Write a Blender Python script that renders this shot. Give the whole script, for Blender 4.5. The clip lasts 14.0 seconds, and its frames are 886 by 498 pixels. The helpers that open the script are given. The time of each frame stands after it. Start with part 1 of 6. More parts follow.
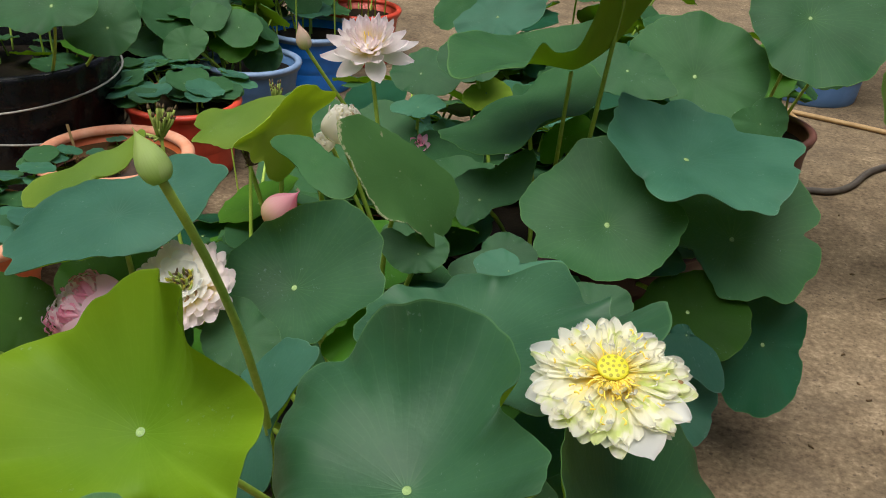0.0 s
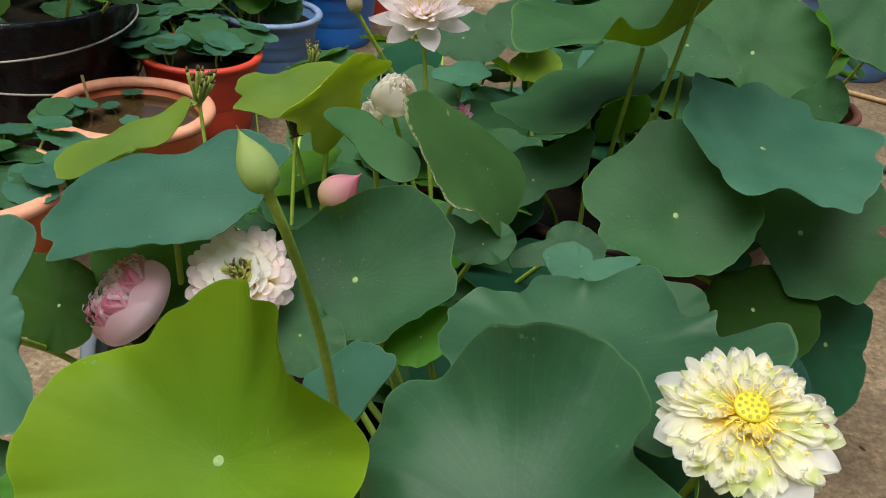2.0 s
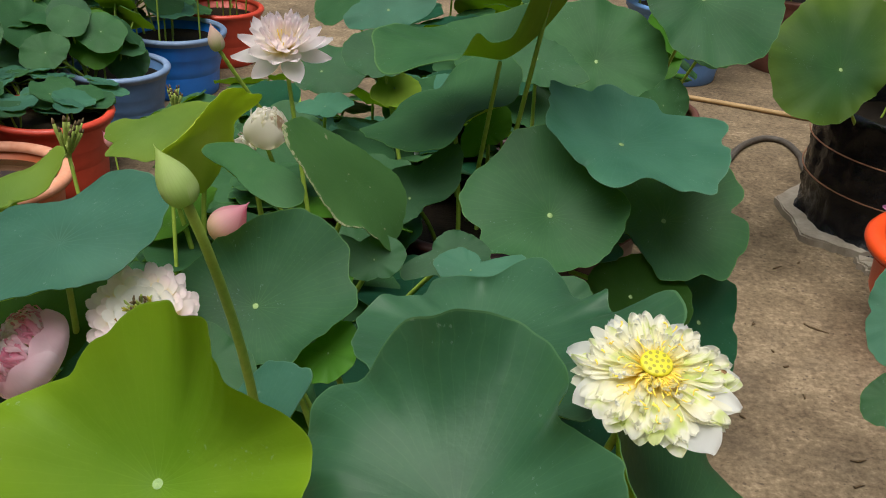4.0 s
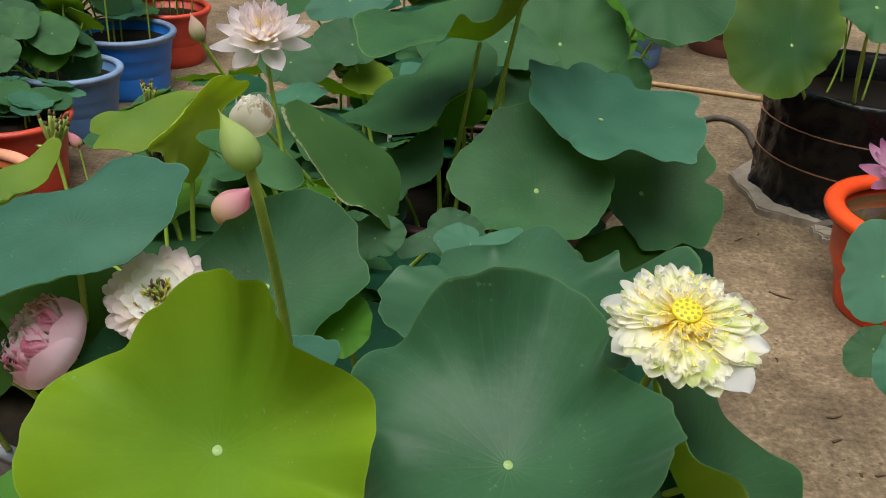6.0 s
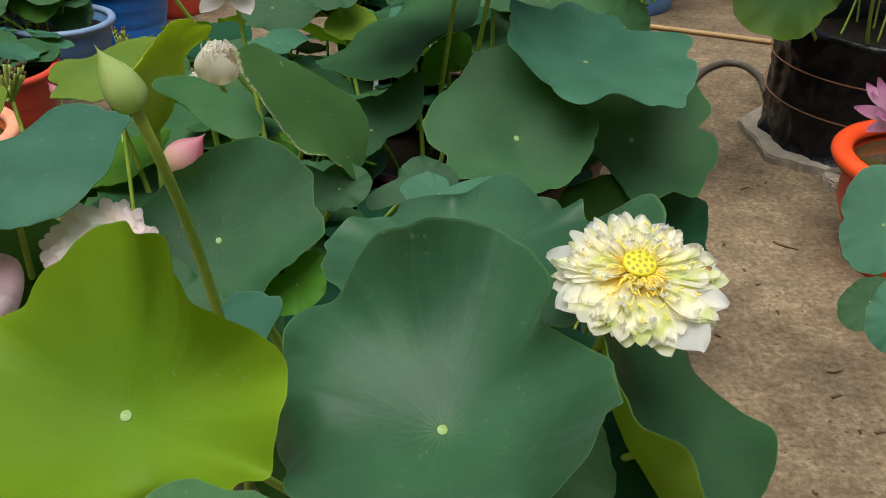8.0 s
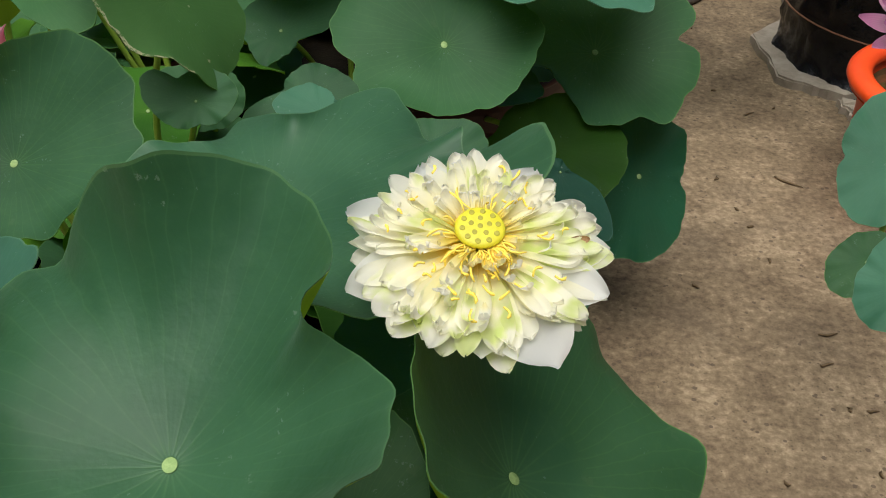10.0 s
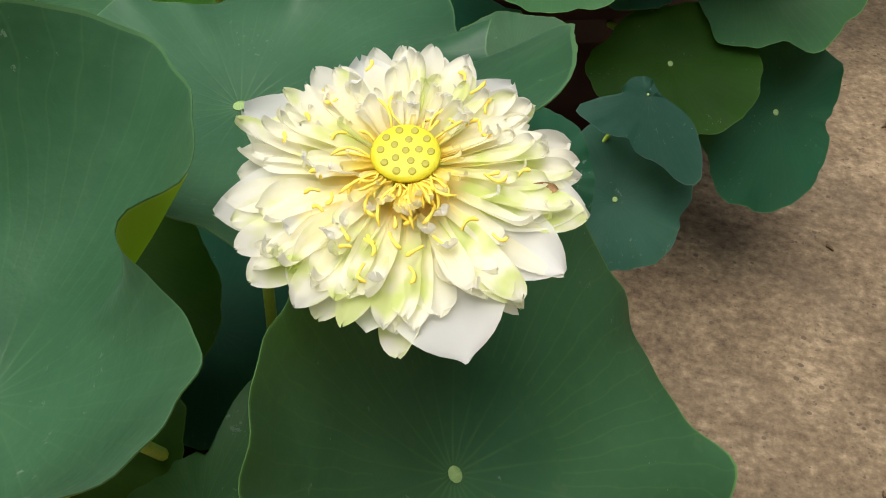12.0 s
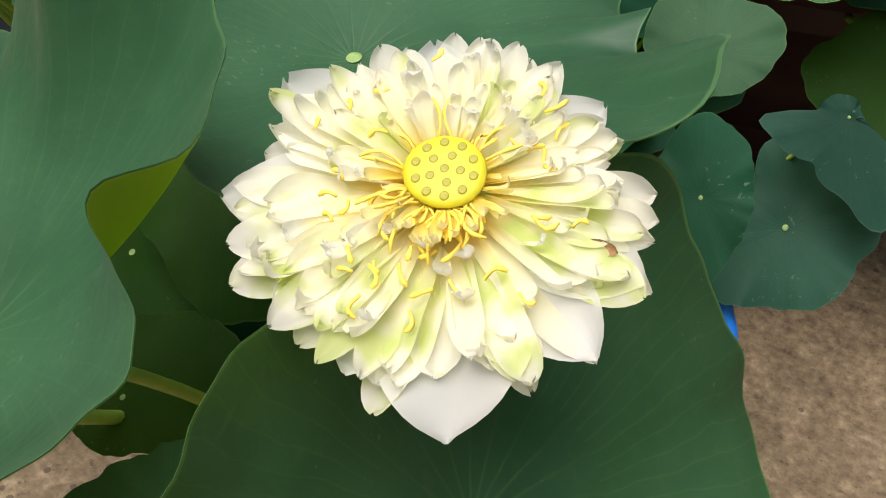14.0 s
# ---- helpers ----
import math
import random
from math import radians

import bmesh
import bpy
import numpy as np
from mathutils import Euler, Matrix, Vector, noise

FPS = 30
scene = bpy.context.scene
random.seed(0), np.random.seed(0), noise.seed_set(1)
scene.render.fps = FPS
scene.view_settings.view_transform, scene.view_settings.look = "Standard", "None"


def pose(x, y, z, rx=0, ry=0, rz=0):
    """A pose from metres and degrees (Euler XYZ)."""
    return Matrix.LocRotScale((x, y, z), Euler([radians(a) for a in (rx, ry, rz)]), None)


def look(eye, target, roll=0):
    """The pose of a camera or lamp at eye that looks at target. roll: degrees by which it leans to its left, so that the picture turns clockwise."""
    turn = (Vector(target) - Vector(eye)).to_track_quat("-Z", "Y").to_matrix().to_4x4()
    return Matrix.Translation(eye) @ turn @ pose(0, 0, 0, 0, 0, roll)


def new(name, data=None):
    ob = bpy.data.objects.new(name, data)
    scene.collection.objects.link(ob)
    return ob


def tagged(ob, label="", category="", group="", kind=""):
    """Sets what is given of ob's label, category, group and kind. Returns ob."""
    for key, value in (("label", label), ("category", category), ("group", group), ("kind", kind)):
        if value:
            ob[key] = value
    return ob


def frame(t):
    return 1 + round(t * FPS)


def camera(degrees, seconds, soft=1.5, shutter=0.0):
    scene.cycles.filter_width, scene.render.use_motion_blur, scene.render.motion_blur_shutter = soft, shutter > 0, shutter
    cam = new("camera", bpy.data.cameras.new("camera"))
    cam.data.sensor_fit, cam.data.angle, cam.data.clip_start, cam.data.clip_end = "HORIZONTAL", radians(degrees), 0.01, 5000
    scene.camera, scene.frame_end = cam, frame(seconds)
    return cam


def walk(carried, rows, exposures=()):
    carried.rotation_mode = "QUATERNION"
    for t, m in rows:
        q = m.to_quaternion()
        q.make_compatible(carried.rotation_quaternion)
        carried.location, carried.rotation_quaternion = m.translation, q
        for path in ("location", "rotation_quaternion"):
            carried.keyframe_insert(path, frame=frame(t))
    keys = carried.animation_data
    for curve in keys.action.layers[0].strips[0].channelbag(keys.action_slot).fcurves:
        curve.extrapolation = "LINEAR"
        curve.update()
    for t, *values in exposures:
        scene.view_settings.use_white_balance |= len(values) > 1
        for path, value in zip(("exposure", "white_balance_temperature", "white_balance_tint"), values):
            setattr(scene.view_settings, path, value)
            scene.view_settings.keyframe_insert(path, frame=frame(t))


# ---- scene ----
cam = camera(47.8, 14.0, soft=1.0)
PATH = [
    (0, (0.375, 0.131, 1.42), (0.009, 1.873, 0.508), 3.3),
    (0.5, (0.334, 0.15, 1.423), (-0.023, 1.886, 0.496), 5.1),
    (1, (0.278, 0.193, 1.419), (-0.014, 1.927, 0.467), 6.2),
    (1.5, (0.224, 0.239, 1.413), (-0.024, 1.968, 0.438), 5.8),
    (2, (0.211, 0.238, 1.409), (-0.107, 1.942, 0.412), 6.0),
    (2.5, (0.249, 0.193, 1.411), (-0.121, 1.893, 0.426), 5.4),
    (3, (0.258, 0.183, 1.411), (-0.016, 1.9, 0.424), 5.4),
    (3.5, (0.216, 0.182, 1.415), (0.067, 1.957, 0.505), 4.5),
    (3.7, (0.197, 0.177, 1.406), (0.089, 1.955, 0.498), 4.1),
    (5.8, (0.073, 0.125, 1.362), (0.181, 1.917, 0.481), 3.0),
    (6, (0.067, 0.12, 1.362), (0.141, 1.905, 0.463), 2.9),
    (6.5, (0.058, 0.117, 1.355), (0.087, 1.888, 0.427), 2.9),
    (7, (0.071, 0.128, 1.344), (0.128, 1.884, 0.389), 2.1),
    (7.2, (0.08, 0.143, 1.341), (0.149, 1.893, 0.376), 1.7),
    (9.3, (0.324, 0.32, 1.257), (0.258, 2.015, 0.197), 1.8),
    (9.5, (0.334, 0.363, 1.238), (0.278, 2.033, 0.139), 1.9),
    (10, (0.361, 0.49, 1.195), (0.331, 2.138, 0.063), 2.7),
    (10.5, (0.388, 0.551, 1.163), (0.34, 2.158, -0.027), 2.5),
    (11, (0.43, 0.591, 1.141), (0.257, 2.16, -0.087), 2.8),
    (11.5, (0.463, 0.628, 1.123), (0.226, 2.148, -0.156), 3.7),
    (12, (0.484, 0.667, 1.111), (0.152, 2.148, -0.192), 3.7),
    (12.5, (0.504, 0.691, 1.101), (0.076, 2.13, -0.221), 4.1),
    (13, (0.51, 0.713, 1.095), (-0.003, 2.083, -0.269), 3.5),
    (13.5, (0.505, 0.747, 1.091), (-0.1, 2.056, -0.294), 4.6),
    (14, (0.524, 0.785, 1.093), (-0.146, 2.021, -0.329), 4.9),
]
EXPOSURE = [(0, 0.02, 6250, 6), (7.2, 0.02, 6250, 6), (9.5, -0.05, 6200, 6), (11, 0.07, 6250, 7), (12.5, 0.20, 6300, 9), (14, 0.24, 6350, 10)]
walk(cam, [(t, look(eye, target, roll)) for t, eye, target, roll in PATH], EXPOSURE)

# ---- world and light ----
world = bpy.data.worlds.new("sky")
scene.world = world
world.use_nodes = True
wn = world.node_tree
wn.nodes.clear()
sky = wn.nodes.new("ShaderNodeTexSky")
sky.sky_type, sky.sun_disc = "NISHITA", False
SUN_UP, SUN_TURN = 74.0, -150.0
sky.sun_elevation, sky.sun_rotation = radians(SUN_UP), radians(SUN_TURN)
sky.air_density, sky.dust_density, sky.ozone_density = 0.5, 6.0, 0.5
bg = wn.nodes.new("ShaderNodeBackground")
bg.inputs["Strength"].default_value = 0.105
wout = wn.nodes.new("ShaderNodeOutputWorld")
wn.links.new(sky.outputs[0], bg.inputs[0])
wn.links.new(bg.outputs[0], wout.inputs[0])
sun_data = bpy.data.lights.new("sun", "SUN")
sun_data.energy, sun_data.angle, sun_data.color = 3.3, radians(56), (1.0, 0.96, 0.9)
sun = new("sun", sun_data)
se, sa = radians(SUN_UP), radians(SUN_TURN)
sun_dir = Vector((math.sin(sa) * math.cos(se), math.cos(sa) * math.cos(se), math.sin(se)))
sun.matrix_world = look(sun_dir * 20, (0, 0, 0))


# ---- materials ----
def material(name, rough=0.6, metal=0.0, spec=0.5):
    m = bpy.data.materials.new(name)
    m.use_nodes = True
    b = m.node_tree.nodes["Principled BSDF"]
    b.inputs["Roughness"].default_value = rough
    b.inputs["Metallic"].default_value = metal
    b.inputs["Specular IOR Level"].default_value = spec
    return m, m.node_tree, b


def nd(tree, kind, **values):
    n = tree.nodes.new(kind)
    for k, v in values.items():
        n.inputs[k.replace("_", " ")].default_value = v
    return n


def ramp(tree, fac, stops):
    r = tree.nodes.new("ShaderNodeValToRGB")
    e = r.color_ramp.elements
    while len(e) < len(stops):
        e.new(0.5)
    for el, (p, c) in zip(e, stops):
        el.position, el.color = p, (*c, 1)
    tree.links.new(fac, r.inputs[0])
    return r.outputs[0]


def mixc(tree, fac, a, b, mode="MIX"):
    m = tree.nodes.new("ShaderNodeMix")
    m.data_type, m.blend_type = "RGBA", mode
    for sock, val in ((m.inputs[0], fac), (m.inputs[6], a), (m.inputs[7], b)):
        if isinstance(val, (int, float)):
            sock.default_value = val
        elif isinstance(val, tuple):
            sock.default_value = (*val, 1)
        else:
            tree.links.new(val, sock)
    return m.outputs[2]


def mth(tree, op, a, b=None, c=None):
    m = tree.nodes.new("ShaderNodeMath")
    m.operation = op
    for sock, val in zip(m.inputs, (a, b, c)):
        if val is None:
            continue
        if isinstance(val, (int, float)):
            sock.default_value = val
        else:
            tree.links.new(val, sock)
    return m.outputs[0]


def noise_tex(tree, vec, scale, detail=4.0, rough=0.55):
    n = nd(tree, "ShaderNodeTexNoise", Scale=scale, Detail=detail, Roughness=rough)
    tree.links.new(vec, n.inputs["Vector"])
    return n.outputs["Fac"]


def bump(tree, bsdf, height, strength=0.3, dist=0.002):
    b = nd(tree, "ShaderNodeBump", Strength=strength, Distance=dist)
    tree.links.new(height, b.inputs["Height"])
    tree.links.new(b.outputs[0], bsdf.inputs["Normal"])


def coords(tree, which="Object"):
    return tree.nodes.new("ShaderNodeTexCoord").outputs[which]


def plain(name, dark, light, scale=20.0, rough=0.6, metal=0.0, spec=0.5, relief=0.15, world_space=False):
    m, t, b = material(name, rough, metal, spec)
    if world_space:
        vec = t.nodes.new("ShaderNodeNewGeometry").outputs["Position"]
    else:
        vec = coords(t)
    n1 = noise_tex(t, vec, scale)
    n2 = noise_tex(t, vec, scale * 5)
    f = mth(t, "ADD", mth(t, "MULTIPLY", n1, 0.7), mth(t, "MULTIPLY", n2, 0.3))
    c = ramp(t, f, [(0.3, dark), (0.7, light)])
    t.links.new(c, b.inputs["Base Color"])
    bump(t, b, n2, relief)
    return m


def see_through(tree, bsdf, colour, share):
    """Thin tissue: part of the light passes through, scattered."""
    out = tree.nodes["Material Output"]
    tr = tree.nodes.new("ShaderNodeBsdfTranslucent")
    if isinstance(colour, tuple):
        tr.inputs["Color"].default_value = (*colour, 1)
    else:
        tree.links.new(colour, tr.inputs["Color"])
    mix = nd(tree, "ShaderNodeMixShader", Fac=share)
    tree.links.new(bsdf.outputs[0], mix.inputs[1])
    tree.links.new(tr.outputs[0], mix.inputs[2])
    tree.links.new(mix.outputs[0], out.inputs["Surface"])


def leaf_material(name, dark, light, vein, rough=0.46, warm=None, gloss=0.12, spots=0.0, glow=(0.12, 0.24, 0.03), share=0.20, bitten=False, sheen=0.0):
    """Blade of a leaf: uv u runs round the navel, v from navel to rim."""
    m, t, b = material(name, rough, 0.0, gloss)
    geo = t.nodes.new("ShaderNodeNewGeometry").outputs["Position"]
    info = t.nodes.new("ShaderNodeObjectInfo").outputs["Random"]
    uv = t.nodes.new("ShaderNodeSeparateXYZ")
    t.links.new(coords(t, "UV"), uv.inputs[0])
    u, v = uv.outputs[0], uv.outputs[1]
    big = noise_tex(t, geo, 9.0, 3.0)
    fine = noise_tex(t, geo, 120.0, 3.0)
    base = ramp(t, big, [(0.3, dark), (0.72, light)])
    shift = mth(t, "MULTIPLY_ADD", info, 0.35, 0.80)
    tint = t.nodes.new("ShaderNodeHueSaturation")
    t.links.new(base, tint.inputs["Color"])
    t.links.new(shift, tint.inputs["Value"])
    t.links.new(mth(t, "MULTIPLY_ADD", info, -0.03, 0.512), tint.inputs["Hue"])
    col = tint.outputs[0]
    if warm:
        edge = mth(t, "MULTIPLY", mth(t, "POWER", v, 2.5), mth(t, "MULTIPLY", big, 1.1))
        col = mixc(t, edge, col, warm)
    # radial veins, thin, dying away towards the rim
    wob = mth(t, "MULTIPLY", mth(t, "SUBTRACT", noise_tex(t, geo, 14.0, 2.0), 0.5), 0.012)
    ang = mth(t, "ADD", u, wob)
    tri = mth(t, "ABSOLUTE", mth(t, "SUBTRACT", mth(t, "FRACT", mth(t, "MULTIPLY", ang, 21.0)), 0.5))
    width = mth(t, "DIVIDE", 0.026, mth(t, "MAXIMUM", v, 0.06))
    line = mth(t, "SUBTRACT", 1.0, mth(t, "MINIMUM", mth(t, "DIVIDE", tri, width), 1.0))
    fade = mth(t, "MAXIMUM", mth(t, "SUBTRACT", 0.95, mth(t, "MULTIPLY", v, 1.9)), 0.07)
    line = mth(t, "MULTIPLY", line, mth(t, "MULTIPLY", fade, 0.42))
    patchy = mth(t, "MULTIPLY_ADD", noise_tex(t, geo, 24.0, 2.0), 2.2, -0.45)
    line = mth(t, "MULTIPLY", line, mth(t, "MINIMUM", mth(t, "MAXIMUM", patchy, 0.15), 1.0))
    col = mixc(t, line, col, vein)
    # finer forked veins and dusty grain
    tri2 = mth(t, "ABSOLUTE", mth(t, "SUBTRACT", mth(t, "FRACT", mth(t, "MULTIPLY", mth(t, "ADD", ang, wob), 63.0)), 0.5))
    line2 = mth(t, "SUBTRACT", 1.0, mth(t, "MINIMUM", mth(t, "DIVIDE", tri2, mth(t, "DIVIDE", 0.05, mth(t, "MAXIMUM", v, 0.2))), 1.0))
    line2 = mth(t, "MULTIPLY", line2, mth(t, "MULTIPLY", mth(t, "GREATER_THAN", v, 0.4), 0.16))
    col = mixc(t, line2, col, vein)
    col = mixc(t, mth(t, "MULTIPLY", mth(t, "MAXIMUM", mth(t, "SUBTRACT", fine, 0.52), 0.0), 0.35), col, vein)
    # pale scuffs where blades have rubbed
    worn = mth(t, "MULTIPLY", mth(t, "GREATER_THAN", noise_tex(t, geo, 170.0, 4.0, 0.7), 0.63), mth(t, "GREATER_THAN", noise_tex(t, geo, 17.0, 3.0), 0.60))
    col = mixc(t, mth(t, "MULTIPLY", worn, 0.30), col, (0.34, 0.42, 0.30))
    # pale rim line
    rim = mth(t, "MULTIPLY", mth(t, "GREATER_THAN", v, 0.9925), 0.5)
    col = mixc(t, rim, col, vein)
    if bitten:
        side = mth(t, "ABSOLUTE", mth(t, "SUBTRACT", mth(t, "FRACT", mth(t, "ADD", u, 0.5)), 0.5))
        band = mth(t, "MULTIPLY", mth(t, "LESS_THAN", side, 0.17), mth(t, "GREATER_THAN", mth(t, "ADD", v, mth(t, "MULTIPLY", noise_tex(t, geo, 60.0, 2.0), 0.12)), 1.025))
        crumbs = mth(t, "GREATER_THAN", noise_tex(t, geo, 210.0, 2.0), 0.46)
        col = mixc(t, mth(t, "MULTIPLY", band, crumbs), col, (0.36, 0.36, 0.20))
    if spots:
        sp = mth(t, "MULTIPLY", mth(t, "GREATER_THAN", noise_tex(t, geo, 55.0, 2.0), 0.72), spots)
        col = mixc(t, sp, col, (0.30, 0.30, 0.16))
    t.links.new(col, b.inputs["Base Color"])
    rr = mth(t, "MULTIPLY_ADD", big, 0.25, rough - 0.1)
    t.links.new(rr, b.inputs["Roughness"])
    b.inputs["Sheen Weight"].default_value, b.inputs["Sheen Roughness"].default_value = sheen, 0.45
    b.inputs["Sheen Tint"].default_value = (0.80, 0.95, 0.86, 1)
    see_through(t, b, glow, share)
    hgt = mth(t, "ADD", mth(t, "MULTIPLY", line, -0.4), mth(t, "MULTIPLY", fine, 0.35))
    hgt = mth(t, "ADD", hgt, mth(t, "MULTIPLY", noise_tex(t, geo, 26.0, 3.0), 0.8))
    hgt = mth(t, "ADD", hgt, mth(t, "MULTIPLY", mth(t, "MULTIPLY", tri, mth(t, "SUBTRACT", 1.0, mth(t, "MULTIPLY", v, 0.6))), 0.16))
    hgt = mth(t, "ADD", hgt, mth(t, "MULTIPLY", tri2, 0.05))
    bump(t, b, hgt, 0.45, 0.003)
    return m


LEAF = {
    "leaf": leaf_material("lotus_leaf_green", (0.025, 0.080, 0.033), (0.050, 0.130, 0.058), (0.15, 0.29, 0.08), spots=0.05, glow=(0.36, 0.62, 0.07)),
    "teal": leaf_material("lotus_leaf_blue_green", (0.035, 0.115, 0.074), (0.064, 0.174, 0.115), (0.14, 0.26, 0.15), glow=(0.36, 0.62, 0.07)),
    "lime": leaf_material("lotus_leaf_fresh_green", (0.031, 0.122, 0.010), (0.061, 0.192, 0.015), (0.15, 0.25, 0.04), glow=(0.36, 0.62, 0.07)),
    "bitten": leaf_material("lotus_leaf_bitten", (0.032, 0.092, 0.026), (0.060, 0.146, 0.044), (0.11, 0.21, 0.06), spots=0.9, glow=(0.36, 0.62, 0.07), bitten=True),
    # Deep green variety, darkened further: canopy shade is put into its colour.
    "deep": leaf_material("lotus_leaf_deep_green_shade", (0.009, 0.049, 0.028), (0.017, 0.079, 0.046), (0.08, 0.16, 0.07), gloss=0.05, glow=(0.36, 0.62, 0.07)),
    "waxy": leaf_material("lotus_leaf_waxy_green", (0.022, 0.076, 0.037), (0.043, 0.122, 0.061), (0.13, 0.26, 0.10), rough=0.42, gloss=0.27, glow=(0.36, 0.62, 0.07), sheen=0.06),
    # Shaded leaf colour: the dark under overlapping leaves is painted in.
    "olive": leaf_material("lotus_leaf_olive_shade", (0.010, 0.038, 0.006), (0.020, 0.064, 0.010), (0.08, 0.14, 0.03), gloss=0.04, glow=(0.36, 0.62, 0.07)),
    "dusky": leaf_material("lotus_leaf_dusky_green", (0.012, 0.050, 0.034), (0.022, 0.076, 0.053), (0.09, 0.15, 0.11), glow=(0.30, 0.55, 0.10), gloss=0.1),
    "aged": leaf_material("lotus_leaf_aged_green", (0.014, 0.052, 0.016), (0.027, 0.084, 0.026), (0.10, 0.18, 0.05), warm=(0.12, 0.18, 0.015), glow=(0.36, 0.62, 0.07), gloss=0.10),
    "muted": leaf_material("lotus_leaf_muted_lime", (0.072, 0.150, 0.022), (0.120, 0.215, 0.040), (0.22, 0.32, 0.08), warm=(0.17, 0.24, 0.02), glow=(0.42, 0.58, 0.05), share=0.26),
    # Lighter copy of the underside; light coming through the blade is painted in.
    "back": leaf_material("lotus_leaf_back_lit", (0.29, 0.40, 0.050), (0.40, 0.51, 0.070), (0.50, 0.60, 0.13), rough=0.7, gloss=0.2, glow=(0.75, 0.9, 0.08), share=0.3),
    "yellow": leaf_material("lotus_leaf_yellow_green", (0.088, 0.205, 0.010), (0.135, 0.270, 0.018), (0.24, 0.36, 0.04), warm=(0.19, 0.29, 0.006), glow=(0.5, 0.68, 0.03), share=0.3),
}
UNDER = leaf_material("lotus_leaf_underside", (0.23, 0.35, 0.030), (0.33, 0.45, 0.045), (0.42, 0.50, 0.11), rough=0.7, gloss=0.2, glow=(0.75, 0.9, 0.08), share=0.55)
STEM = plain("petiole_green", (0.26, 0.40, 0.040), (0.40, 0.54, 0.075), 60.0, 0.55)
NAVEL = plain("navel_pale_green", (0.17, 0.29, 0.08), (0.30, 0.42, 0.14), 200.0, 0.6)


def concrete_material():
    m, t, b = material("worn_concrete", 0.85, 0.0, 0.3)
    vec = t.nodes.new("ShaderNodeNewGeometry").outputs["Position"]
    n0 = noise_tex(t, vec, 1.3, 4.0)
    n1 = noise_tex(t, vec, 9.0, 9.0, 0.72)
    n2 = noise_tex(t, vec, 60.0, 5.0, 0.7)
    f = mth(t, "ADD", mth(t, "ADD", mth(t, "MULTIPLY", n0, 0.25), mth(t, "MULTIPLY", n1, 0.38)), mth(t, "MULTIPLY", n2, 0.42))
    c = ramp(t, f, [(0.40, (0.062, 0.044, 0.027)), (0.47, (0.134, 0.096, 0.057)), (0.55, (0.205, 0.150, 0.090)), (0.64, (0.36, 0.275, 0.175))])
    vor = nd(t, "ShaderNodeTexVoronoi", Scale=38.0)
    t.links.new(vec, vor.inputs["Vector"])
    speck = mth(t, "MULTIPLY", mth(t, "LESS_THAN", vor.outputs["Distance"], 0.17), mth(t, "GREATER_THAN", n1, 0.50))
    c = mixc(t, mth(t, "MULTIPLY", speck, 0.7), c, (0.07, 0.05, 0.035))
    vor2 = nd(t, "ShaderNodeTexVoronoi", Scale=95.0)
    t.links.new(vec, vor2.inputs["Vector"])
    grit = mth(t, "MULTIPLY", mth(t, "LESS_THAN", vor2.outputs["Distance"], 0.20), mth(t, "LESS_THAN", n2, 0.5))
    c = mixc(t, mth(t, "MULTIPLY", grit, 0.45), c, (0.06, 0.045, 0.03))
    stain = mth(t, "MULTIPLY", mth(t, "MAXIMUM", mth(t, "SUBTRACT", noise_tex(t, vec, 3.1, 6.0, 0.6), 0.52), 0.0), 3.0)
    c = mixc(t, mth(t, "MINIMUM", stain, 0.45), c, (0.10, 0.075, 0.05))
    t.links.new(c, b.inputs["Base Color"])
    h = mth(t, "ADD", mth(t, "MULTIPLY", n1, 0.6), mth(t, "MULTIPLY", n2, 0.5))
    bump(t, b, h, 0.5, 0.004)
    return m


CONCRETE = concrete_material()
PLASTIC = {
    "red": plain("red_plastic", (0.54, 0.045, 0.022), (0.68, 0.075, 0.035), 9.0, 0.42),
    "orange": plain("orange_plastic", (0.62, 0.12, 0.03), (0.80, 0.20, 0.06), 8.0, 0.4),
    "bright": plain("bright_orange_plastic", (0.72, 0.05, 0.008), (0.86, 0.09, 0.014), 8.0, 0.35),
    "pale": plain("faded_orange_plastic", (0.68, 0.24, 0.12), (0.82, 0.42, 0.27), 14.0, 0.5),
    "blue": plain("blue_plastic", (0.012, 0.15, 0.64), (0.025, 0.23, 0.82), 8.0, 0.4),
    "slate": plain("faded_blue_plastic", (0.085, 0.19, 0.40), (0.13, 0.26, 0.52), 8.0, 0.5),
    "bluerim": plain("pale_blue_plastic_rim", (0.15, 0.23, 0.38), (0.24, 0.33, 0.50), 20.0, 0.5),
    "brown": plain("brown_plastic", (0.17, 0.065, 0.045), (0.26, 0.10, 0.075), 8.0, 0.5),
    "grey": plain("grey_plastic", (0.10, 0.12, 0.14), (0.18, 0.20, 0.23), 8.0, 0.5),
    # Dark red taken near black, with the shade below the leaves in the colour.
    "maroon": plain("shade_darkened_red_plastic", (0.022, 0.005, 0.005), (0.045, 0.010, 0.009), 9.0, 0.5),
    "black": plain("black_plastic_sheet", (0.004, 0.004, 0.005), (0.012, 0.012, 0.014), 26.0, 0.16, spec=0.32, relief=1.0),
}
MUD = plain("wet_mud", (0.006, 0.0045, 0.003), (0.022, 0.015, 0.009), 30.0, 0.6, spec=0.15, relief=0.6)
WATER = plain("muddy_water", (0.05, 0.028, 0.012), (0.085, 0.05, 0.022), 6.0, 0.06, relief=0.02)
ROPE = plain("pale_twine", (0.35, 0.33, 0.30), (0.55, 0.52, 0.47), 90.0, 0.8)
